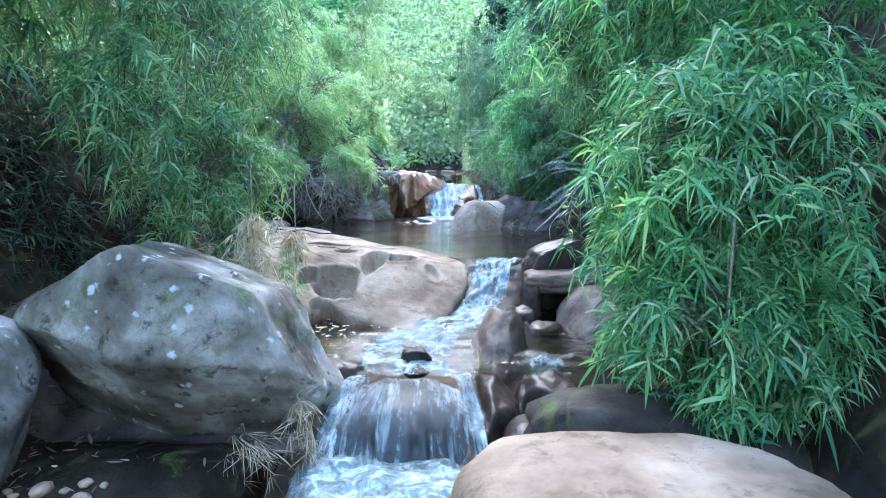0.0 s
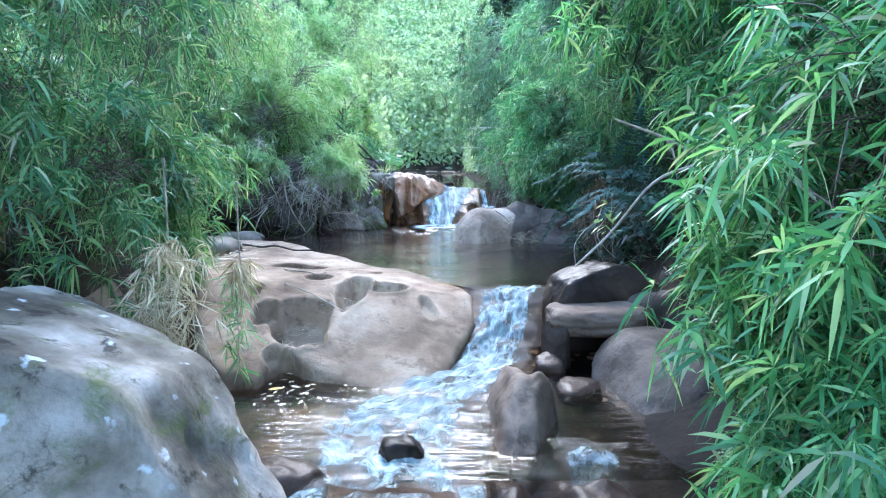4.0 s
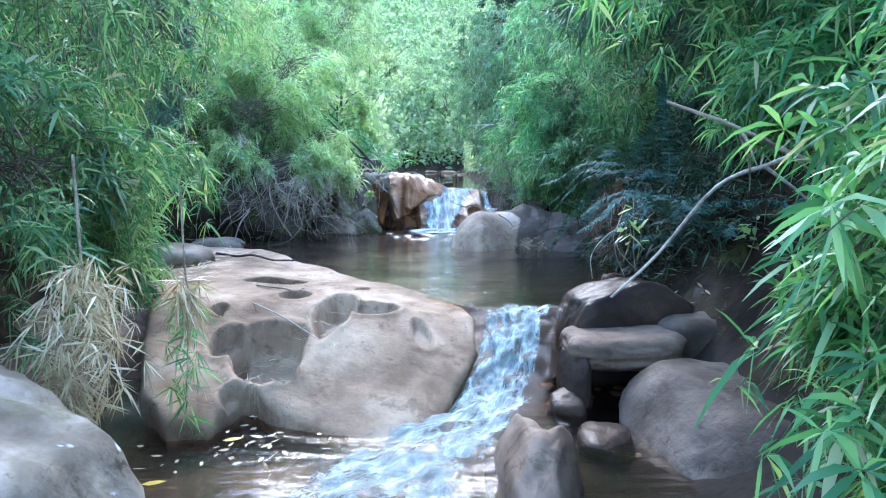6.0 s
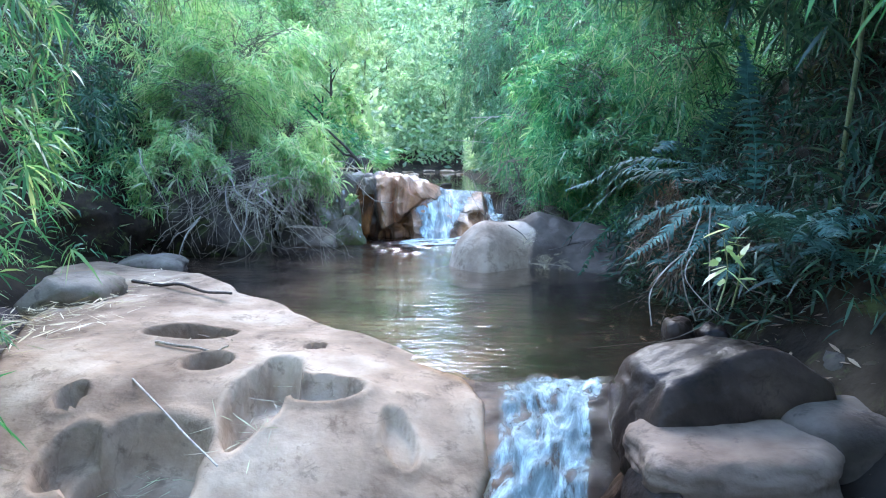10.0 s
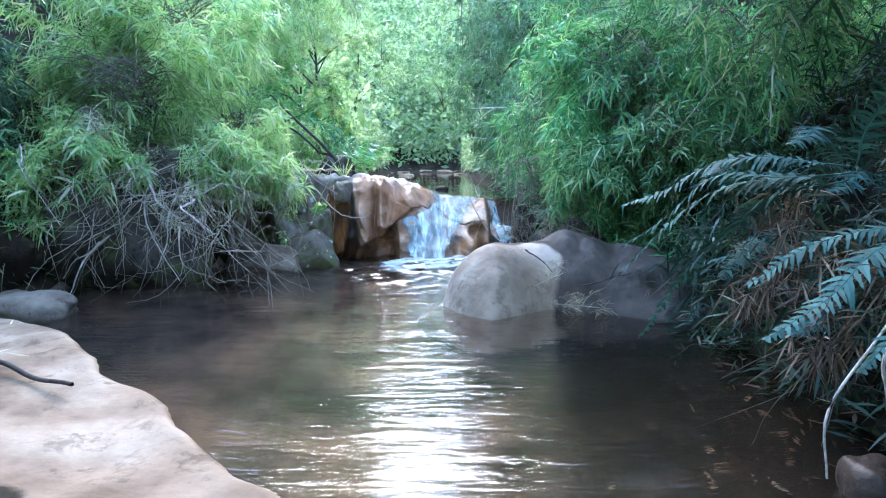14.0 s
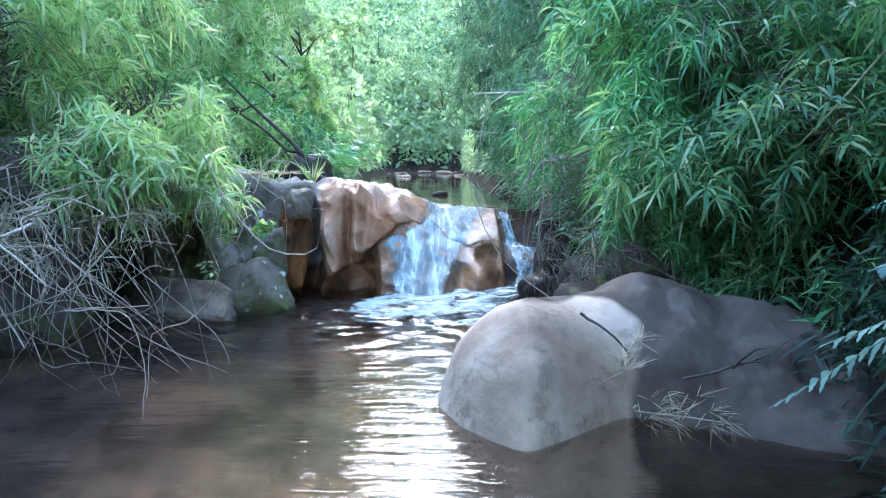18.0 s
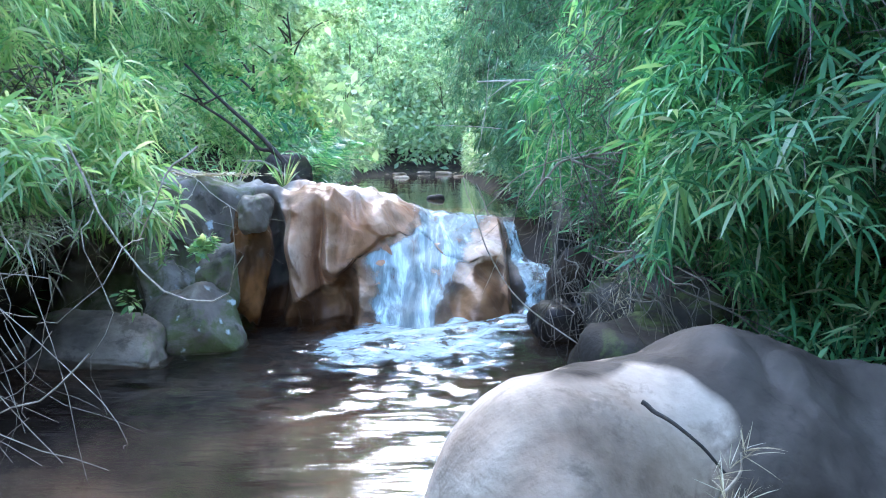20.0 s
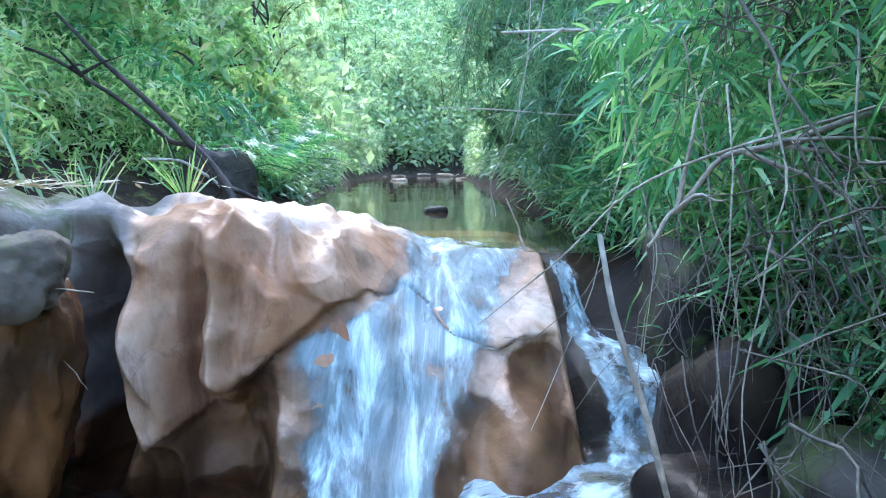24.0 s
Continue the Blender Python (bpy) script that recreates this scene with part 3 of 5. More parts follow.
        r = np.hypot(u / rx, w / ry) * (1 + 0.16 * vnoise(np.stack([X * 9, Y * 9, X * 0 + cx * 7], -1)))
        z = z - dep * (1 - smooth(0.84, 1.02, r)) + 0.012 * np.exp(-((r - 1.15) / 0.15) ** 2)
    return z


def build_slab():
    xs, ys = np.linspace(-3.0, 0.34, 190), np.linspace(4.3, 8.5, 240)
    X, Y = np.meshgrid(xs, ys, indexing="ij")
    X = X + 0.012 * vnoise(np.stack([X * 8, Y * 8, X * 0], -1))
    sd = inside_distance(X, Y, SLAB) + 0.03 * fbm(np.stack([X * 4, Y * 4, X * 0 + 3], -1), 2)
    Z = slab_top(X, Y)
    rim = np.clip(1 - sd / 0.05, 0, 1)
    Z = Z - 0.022 * rim ** 2.0
    drop = smooth(0.0, -0.03, sd)
    Z = Z - drop * 0.8
    gx, gy = np.gradient(sd, xs, ys)
    g = np.maximum(np.hypot(gx, gy), 1e-6)
    under = (0.14 + 0.22 * smooth(-0.55, 0.0, X) * smooth(6.0, 5.3, Y)) * drop
    X, Y = X + gx / g * under, Y + gy / g * under
    v = np.stack([X, Y, Z], -1).reshape(-1, 3)
    f = grid_faces(len(xs), len(ys))
    f = f[(sd.reshape(-1)[f] > -0.09).any(1)]
    single("sandstone_slab", mesh_of("sandstone_slab", v, f, SANDSTONE), (-1.0, 6.0, -0.4), "pale water-worn sandstone slab with round potholes beside the pool", "rock")


build_slab()

# ---- boulders ----
rock((-1.42, 3.36, -0.20), (0.86, 0.54, 0.63), GREY, "large grey lichen-spotted boulder beside the lower fall", 3, sub=5, box=0.22, rough=0.09, facets=0,
     cuts=[(0.92, 0, 0.386, 0.79), (0.7, 0.7, 0.15, 0.74), (0.42, 0.1, 0.9, 0.80), (-0.6, 0, 0.8, 0.97), (-0.45, -0.62, -0.64, 0.52), (0.15, -0.68, -0.72, 0.56)], hard=0.95)
rock((-2.36, 2.72, -0.25), (0.42, 0.5, 0.42), GREY, "grey boulder on the leaf-strewn bank", 5, rough=0.1)
rock((0.66, 1.72, -0.33), (0.59, 0.48, 0.30), SANDSTONE, "smooth pale flat-topped boulder by the plunge basin", 8, box=0.3, rough=0.06, cuts=[(0.05, 0, 1, 0.86)], sub=5)
rock((1.05, 2.75, -0.52), (0.66, 0.45, 0.30), DARK, "grey-brown boulder under overhanging bamboo", 12)
rock((-0.22, 3.36, -0.82), (0.41, 0.46, 0.40), WET, "round wet rock dome under a sheet of water", 21, box=0.1, rough=0.05)
rock((-0.17, 3.82, -0.37), (0.10, 0.10, 0.085), WET, "small dark wet stone standing in the rapid", 22)
rock((0.36, 4.08, -0.50), (0.23, 0.42, 0.31), BROWNROCK, "upright wet tan rock splitting the rapid", 24, tilt=(14, 0), turn=-14, cuts=[(-0.8, -0.3, 0.5, 0.45), (0.85, -0.2, 0.4, 0.55), (0.1, -0.5, 0.9, 0.7)], box=0.6, sub=5)
rock((0.30, 3.45, -0.66), (0.16, 0.32, 0.26), WET, "wet brown rock beside the lower fall", 25)
rock((0.62, 3.5, -0.58), (0.17, 0.2, 0.22), WET, "wet brown rock with trickling water", 26)
rock((0.52, 3.05, -0.72), (0.2, 0.28, 0.24), WET, "low wet rock at the foot of the rapid", 27)
rock((-0.63, 3.6, -0.47), (0.16, 0.14, 0.16), WET, "wet brown rock wedged beside the boulder", 28)
rock((1.12, 5.62, -0.03), (0.37, 0.2, 0.30), WET, "dark angular wet rock at the pool's outlet", 31, box=0.9, rough=0.10, facets=4, cuts=[(-0.45, -0.1, 0.88, 0.56), (0.55, 0.1, 0.83, 0.78), (-0.9, -0.1, 0.3, 0.84), (0.1, -0.85, 0.5, 0.74), (0.3, -0.9, -0.3, 0.8)], sub=5)
rock((1.02, 5.34, -0.125), (0.33, 0.23, 0.095), BROWNROCK, "flat-topped grey-brown rock overhanging a dark hollow beside the cascade", 33, box=0.4, rough=0.08, facets=2, cuts=[(-0.1, 0, 1, 0.85)], sub=5)
# Backing rock added; its dark colour gives the hollow its shade.
rock((1.06, 5.58, -0.40), (0.34, 0.14, 0.24), WET, "recessed wet rock, dark for the shade in the hollow under the flat rock", 32, box=0.5, rough=0.1)
rock((0.74, 5.20, -0.28), (0.085, 0.15, 0.16), WET, "wet sloping lip of rock beside the cascade", 41, box=0.4, rough=0.07, cuts=[(-0.6, -0.4, 0.7, 0.6)])
rock((1.52, 5.46, -0.10), (0.23, 0.2, 0.13), RIVERSTONE, "smaller rounded grey-brown rock", 34, rough=0.07)
rock((1.44, 4.62, -0.44), (0.54, 0.5, 0.38), RIVERSTONE, "large smooth blue-grey boulder under the bamboo", 35, rough=0.07, cuts=[(0, 0, 1, 0.86), (-0.75, -0.2, 0.5, 0.8)], sub=5)
rock((0.80, 4.70, -0.45), (0.13, 0.16, 0.10), WET, "dark wet stone wedged between boulders", 36)
rock((0.68, 5.04, -0.42), (0.10, 0.12, 0.12), WET, "dark wet stone beside the cascade", 37)
rock((1.78, 5.82, -0.03), (0.2, 0.2, 0.18), DARK, "dark round stone on the shaded bank", 38, rough=0.07)
rock((1.265, 6.42, -0.01), (0.072, 0.08, 0.105), WET, "small upright stone at the pool's edge", 39)
rock((1.42, 6.38, -0.02), (0.075, 0.10, 0.095), WET, "small round stone at the pool's edge", 40)

BANKROCK = np.array([(0.125, 8.78), (0.20, 8.58), (0.30, 8.46), (0.39, 8.375), (0.50, 8.42), (0.62, 8.53), (0.79, 8.64), (0.95, 8.60), (1.10, 8.50), (1.25, 8.41), (1.5, 8.34), (1.9, 8.3),
                     (2.1, 8.8), (1.9, 9.45), (1.3, 9.5), (0.85, 9.42), (0.42, 9.26), (0.19, 9.02)])


def build_bank_rock():
    xs, ys = np.linspace(-0.05, 2.15, 180), np.linspace(8.15, 9.95, 150)
    X, Y = np.meshgrid(xs, ys, indexing="ij")
    q = np.stack([X, Y, X * 0], -1)
    d = inside_distance(X, Y, BANKROCK) + 0.025 * fbm(q * 3.5 + 6, 2)
    lean = smooth(0.85, 1.25, X)
    R = 0.50 + 0.20 * lean
    top = 0.455 - 0.05 * smooth(1.1, 1.6, X) + 0.03 * fbm(q * 1.9 + 2, 2)
    up = np.clip(d / R, 0, 1)
    Z = top * ((1 - lean) * np.sqrt(1 - (1 - up) ** 2) + lean * up ** 0.9)
    groove = np.exp(-((X - 0.80 - 0.12 * np.sin((Y - 8.6) * 5) + 0.25 * (Y - 8.64)) / 0.05) ** 2)
    Z = Z - 0.05 * groove * up
    shelf = smooth(0.85, 1.05, X)
    Z = Z - shelf * 0.05 * smooth(0.5, 0.62, vnoise(q * np.array([1.5, 4.5, 1]) + 7)) * up
    facet = vnoise(q * 3.1 + 11)
    Z = Z + (0.035 + 0.05 * shelf) * facet * smooth(0.1, 0.5, up) + (0.008 + 0.02 * shelf) * fbm(q * 9 + 4, 3) * smooth(0.0, 0.3, up)
    Z = np.where(d < 0, 2.4 * d, Z)
    for _ in range(10):
        Z[1:-1, 1:-1] = 0.2 * (Z[1:-1, 1:-1] + Z[:-2, 1:-1] + Z[2:, 1:-1] + Z[1:-1, :-2] + Z[1:-1, 2:])
    Z = Z + (0.006 + 0.014 * shelf) * fbm(q * 11 + 4, 3) * smooth(0.0, 0.3, up)
    v = np.stack([X, Y, Z], -1).reshape(-1, 3)
    f = grid_faces(len(xs), len(ys))
    f = f[(d.reshape(-1)[f] > -0.18).any(1)]
    # Shade painted in by side and height: shelf and boulder top go dark.
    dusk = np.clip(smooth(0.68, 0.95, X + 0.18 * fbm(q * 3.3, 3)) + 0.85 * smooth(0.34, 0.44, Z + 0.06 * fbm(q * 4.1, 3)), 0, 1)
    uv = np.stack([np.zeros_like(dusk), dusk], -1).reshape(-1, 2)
    single("boulder", mesh_of("boulder", v, f, PALEROCK, uv=uv), (1.0, 9.0, -0.2), "pale smooth boulder running into a dark brown rock shelf with shade painted in", "rock", "stream boulders")


build_bank_rock()
rock((1.72, 8.62, -0.12), (0.42, 0.34, 0.30), DARK, "low dark rock under drooping ferns", 47, sub=4, rough=0.12, box=0.4)
rock((1.02, 9.78, -0.04), (0.30, 0.30, 0.34), DARK, "dark rounded rock behind the pale boulder", 43, sub=4, rough=0.1, box=0.3)
rock((-1.45, 10.2, 0.0), (0.32, 0.22, 0.22), GREYBROWN, "blue-grey undercut rock at the pool's edge", 45, sub=5, box=0.55, rough=0.1, cuts=[(0.2, -0.6, 0.75, 0.6), (0, -0.7, -0.7, 0.35), (-0.6, -0.6, 0.4, 0.75)])
rock((-1.10, 10.42, 0.04), (0.24, 0.19, 0.25), OUTCROP, "tilted smooth grey rock beside the upper fall", 46, sub=5, box=0.45, rough=0.09, tilt=(0, -16), cuts=[(-0.25, -0.72, 0.65, 0.55), (0, -0.75, -0.6, 0.45), (0.85, -0.3, 0.3, 0.8)])
rock((-0.83, 10.68, 0.65), (0.08, 0.13, 0.10), GREYBROWN, "dark brown knob of rock arching over a hollow", 58, sub=5, box=0.3, rough=0.14)
rock((-1.03, 10.68, 0.24), (0.10, 0.16, 0.24), OUTCROP, "upright grey rock flanking the hollow", 60, sub=5, box=0.4, rough=0.12)
rock((-0.92, 10.82, 0.33), (0.12, 0.15, 0.30), RUST, "rust-brown hollowed rock beside the ledge", 59, sub=5, box=0.05, rough=0.26, facets=1)
rock((1.18, 10.35, 0.02), (0.26, 0.4, 0.25), DARK, "dark rock under the grass beside the side fall", 53, sub=5, rough=0.18)
rock((1.02, 10.95, 0.10), (0.20, 0.26, 0.34), WET, "dark wet rock behind the side fall", 54, rough=0.18, box=0.5)
rock((0.86, 10.72, -0.02), (0.17, 0.2, 0.17), WET, "low wet rock at the foot of the side fall", 55, rough=0.15, box=0.5)
rock((1.28, 10.05, 0.12), (0.24, 0.3, 0.30), DARK, "dark bank rock under hanging stems", 56, rough=0.2)
rock((1.12, 11.5, 0.32), (0.22, 0.35, 0.32), DARK, "shaded rock beside the fall's lip", 57, rough=0.2)
# Wall and bank rock take dark stone and soil colours to stand for shadow.
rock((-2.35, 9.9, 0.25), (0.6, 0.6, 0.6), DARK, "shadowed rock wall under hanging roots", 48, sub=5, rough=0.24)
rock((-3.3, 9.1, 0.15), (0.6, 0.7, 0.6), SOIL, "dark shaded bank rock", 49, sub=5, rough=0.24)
rock((-2.45, 8.55, 0.0), (0.28, 0.22, 0.12), GREYBROWN, "grey flat rock at the slab's end", 50)
rock((-2.15, 7.0, 0.10), (0.22, 0.3, 0.14), GREYBROWN, "blue-grey rock beside leaf litter", 51)


# pillars (x, z, half width, half height, metres proud) and hollows of the ledge's face
SWELLS = [(-0.665, 0.38, 0.075, 0.34, 0.17), (-0.50, 0.50, 0.045, 0.20, 0.09), (-0.30, 0.52, 0.13, 0.13, 0.07), (0.46, 0.38, 0.11, 0.11, 0.10), (0.41, 0.10, 0.10, 0.16, 0.17), (0.02, 0.05, 0.16, 0.10, 0.08)]
HOLLOWS = [(-0.845, 0.25, 0.065, 0.30, 0.34), (-0.565, 0.42, 0.022, 0.20, 0.12), (-0.50, 0.16, 0.08, 0.14, 0.20), (-0.40, 0.12, 0.075, 0.20, 0.10), (0.47, 0.24, 0.09, 0.07, 0.14), (0.25, 0.06, 0.06, 0.10, 0.06)]
RUSTY = [(-0.40, 0.12, 0.07, 0.22), (-0.50, 0.10, 0.14, 0.12), (0.47, 0.22, 0.10, 0.07), (0.44, 0.02, 0.11, 0.14), (0.25, 0.04, 0.07, 0.13), (-0.84, 0.15, 0.08, 0.25), (-0.78, 0.02, 0.10, 0.12)]


def bell(X, Z, cx, cz, sx, sz):
    return np.exp(-np.abs((X - cx) / sx) ** 2.6 - np.abs((Z - cz) / sz) ** 2.6)


def ledge_grid(x0, x1, nu, nv=190):
    x, v = np.linspace(x0, x1, nu), np.linspace(0, 1, nv)
    k = smooth(-0.55, 0.12, x)
    far = smooth(-0.9, -1.5, x)
    yc, yf = 11.15 + 0.83 * k - 0.25 * far, 11.0 - 0.30 * np.exp(-((x - 0.05) / 0.3) ** 2) - 0.30 * far
    zc = np.interp(x, [-2.1, -1.5, -0.95, -0.55, -0.27, -0.08, 0.09, 0.7], [0.9, 0.86, 0.755, 0.755, 0.70, 0.63, 0.535, 0.52])
    end = smooth(0.58, 0.68, x)
    Y, Z = np.zeros((nu, nv)), np.zeros((nu, nv))
    at = [0, 0.22, 0.34, 0.60, 0.85, 1.0]
    for i in range(nu):
        my, mz = yf[i] + (yc[i] - yf[i]) * 0.45, zc[i] * (0.60 - 0.08 * k[i])
        Y[i] = np.interp(v, at, [13.6, yc[i] + 0.55, yc[i], my, yf[i], yf[i] - 0.06])
        Z[i] = np.interp(v, at, [0.15, zc[i] - 0.02 * k[i], zc[i], mz, -0.02, -0.45])
    for _ in range(5):
        Y[:, 1:-1], Z[:, 1:-1] = 0.25 * (Y[:, :-2] + 2 * Y[:, 1:-1] + Y[:, 2:]), 0.25 * (Z[:, :-2] + 2 * Z[:, 1:-1] + Z[:, 2:])
    X = np.repeat(x[:, None], nv, 1)
    q = np.stack([X, Y, Z], -1)
    V, K = v[None], k[:, None]
    face = smooth(0.30, 0.42, V)
    wx, wz = X + 0.025 * fbm(q * 5.3 + 8, 2), Z + 0.05 * fbm(q * 3.7 + 4, 2)
    warp = X * 4.4 + 0.8 * vnoise(q * 2.3) + 0.5 * Z
    fine = 1 - np.abs(vnoise(np.stack([warp * 2.3, Z * 2.2, X * 0 + 9.4], -1))) * 1.5
    push = sum(d * bell(wx, wz, cx, cz, sx, sz) for cx, cz, sx, sz, d in SWELLS) - sum(d * bell(wx, wz, cx, cz, sx, sz) for cx, cz, sx, sz, d in HOLLOWS)
    step = np.interp(x, [-0.6, -0.43, -0.2, -0.1, 0.1, 0.35, 0.5], [0.2, 0.33, 0.41, 0.47, 0.36, 0.30, 0.34])[:, None]
    push = push + 0.06 * smooth(step - 0.012, step + 0.012, wz) * smooth(-0.55, -0.4, X) * smooth(0.5, 0.3, X)
    flute = 1 - np.abs(vnoise(np.stack([warp, Z * 0.8, X * 0 + 4.4], -1))) * 1.5
    Y = Y - face * (push + (0.07 * (fine - 0.5) + 0.20 * (flute - 0.5) * far[:, None]) * (1 - 0.6 * K) + 0.02 * vnoise(np.stack([X * 2, Y * 0, Z * 11 + X * 3], -1))) - 0.03 * fbm(q * 3.1 + 5, 3)
    folds = 1 - np.abs(fbm(q * np.array([2.2, 4.5, 3.0]) + 2.7, 2)) * 1.6
    Z = Z + (0.06 * (folds - 0.6) * smooth(0.10, 0.2, V) + 0.02 * fbm(q * 6.7 + 1, 3)) * (1 - 0.75 * K) - 0.2 * end[:, None]
    Y = Y + 0.25 * end[:, None]
    dry = 1 - 0.8 * smooth(-0.35, 0.0, X)
    ridge = 1 - np.abs(vnoise(q * np.array([6.0, 5.0, 3.2]) + 3.3 + 0.5 * vnoise(q * 3)[..., None])) * 2.2
    crimp = 1 - np.abs(vnoise(q * np.array([13.0, 11.0, 7.0]) + 8.1)) * 2.2
    cup = np.clip(vnoise(q * np.array([7.5, 7.5, 6.0]) + 15.7) - 0.15, 0, 1)
    Y = Y - face * dry * (0.035 * ridge + 0.012 * crimp - 0.09 * cup)
    Z = Z + smooth(0.12, 0.2, V) * dry * (0.022 * ridge + 0.007 * crimp - 0.05 * cup)
    rust = sum(bell(wx, wz, *r) for r in RUSTY) * face
    rust = np.clip(rust + 0.5 * smooth(0.14, 0.02, wz) * face, 0, 1)
    grey = smooth(-0.74, -0.86, wx) * smooth(0.1, 0.3, wz)
    return X, Y, Z, v, np.stack([rust, grey], -1).reshape(-1, 2)


def build_ledge():
    X, Y, Z, v, st = ledge_grid(-2.1, -0.95, 150)
    me = mesh_of("rock_outcrop", np.stack([X, Y, Z], -1).reshape(-1, 3), grid_faces(*X.shape), OUTCROP)
    single("rock_outcrop", me, (-1.5, 11.3, 0.0), "grey weathered rock outcrop with moss above the pool", "rock")
    X, Y, Z, v, st = ledge_grid(-0.96, 0.68, 240)
    nu, nv = X.shape
    p = np.stack([X, Y, Z], -1)
    f = grid_faces(nu, nv)
    single("waterfall_ledge", mesh_of("waterfall_ledge", p.reshape(-1, 3), f, LEDGE, uv=st), (-0.2, 11.5, 0.0), "fluted orange-tan sandstone ledge with a small waterfall", "rock")
    n = unit(np.cross(np.gradient(p, axis=1), np.gradient(p, axis=0)))
    n = np.where(n[..., 1:2] > 0.6, -n, n)
    n = np.where((n[..., 2:3] < 0) & (n[..., 1:2] > -0.3), -n, n)
    for _ in range(12):
        p[1:-1, 1:-1] = 0.2 * (p[1:-1, 1:-1] + p[:-2, 1:-1] + p[2:, 1:-1] + p[1:-1, :-2] + p[1:-1, 2:])
    zs = [-0.1, 0.0, 0.1, 0.2, 0.28, 0.34, 0.42, 0.5, 0.56]
    lo = np.interp(Z, zs, [-0.30, -0.28, -0.27, -0.28, -0.33, -0.36, -0.2, -0.1, -0.05])
    hi = np.interp(Z, zs, [0.24, 0.24, 0.27, 0.36, 0.44, 0.40, 0.42, 0.58, 0.61])
    top = np.repeat((v < 0.33)[None], nu, 0)
    lo, hi = np.where(top, -0.12, lo), np.where(top, 0.62, hi)
    wig = 0.06 * vnoise(np.stack([X * 0, np.repeat(v[None] * 22, nu, 0), X * 0 + 3], -1)) + 0.03 * vnoise(np.stack([X * 20, Z * 20, X * 0], -1))
    ok = (X > lo + wig) & (X < hi + wig) & (v[None] > 0.14) & (v[None] < 0.9)
    lift = 0.014 + 0.012 * fbm(np.stack([X * 12, Y * 5, Z * 5], -1), 3)
    w = p + (n * 0.6 + np.array([0, -0.3, 0.5])) * lift[..., None]
    seg = np.concatenate([[0], np.cumsum(np.linalg.norm(np.diff(p[nu * 3 // 4], axis=0), axis=1))])
    uv = np.stack([X, np.repeat(seg[None], nu, 0)], -1).reshape(-1, 2)
    g = f[ok.reshape(-1)[f].all(1)]
    edge = np.stack([np.clip((X - lo - wig) / (hi - lo), 0, 1), np.clip((np.repeat(v[None], nu, 0) - 0.12) / 1.4, 0, 1)], -1).reshape(-1, 2)
    tagged(new("water_upper_fall", mesh_of("water_upper_fall", w.reshape(-1, 3), g, FALL, uv=uv, edge=edge)), "white waterfall sliding over the tan ledge", "water", kind="structure")


build_ledge()
water_sheet("water_side_fall", [((0.60, 12.1, 0.53), (0.72, 12.1, 0.53)), ((0.61, 11.85, 0.47), (0.73, 11.85, 0.46)), ((0.62, 11.72, 0.27), (0.80, 11.7, 0.27)), ((0.62, 11.5, 0.22), (0.95, 11.5, 0.23)),
            ((0.62, 11.25, 0.19), (0.98, 11.25, 0.19)), ((0.62, 11.12, 0.05), (0.95, 11.1, 0.04)), ((0.62, 10.95, 0.01), (0.98, 10.9, 0.01))], RAPID, "narrow side fall stepping down beside the ledge", nu=16, nv=50, rough=0.02)
water_sheet("water_pool_foam", [((-0.42, 10.88, 0.0), (0.98, 11.25, 0.0)), ((-0.66, 10.5, 0.014), (0.86, 10.7, 0.012)), ((-0.66, 10.1, 0.010), (0.70, 10.15, 0.010)), ((-0.52, 9.2, 0.002), (0.40, 9.2, 0.002))],
            POOLFOAM, "white foam spreading from the foot of the fall", nu=60, nv=60, rough=0.006, freq=11)


# ---- plants ----
def keep_clear(p):
    """Leaves room along the middle of the stream."""
    lo = np.interp(p[:, 1], [-3, 2, 6, 9, 12, 14, 17], [-1.0, -0.9, -0.75, -0.65, -0.4, -0.3, -0.3])
    hi = np.interp(p[:, 1], [-3, 2, 3, 6, 9, 10, 12, 14, 17], [0.75, 0.62, 0.55, 0.62, 0.62, 0.5, 0.45, 0.2, -0.1])
    return (p[:, 0] < lo) | (p[:, 0] > hi)


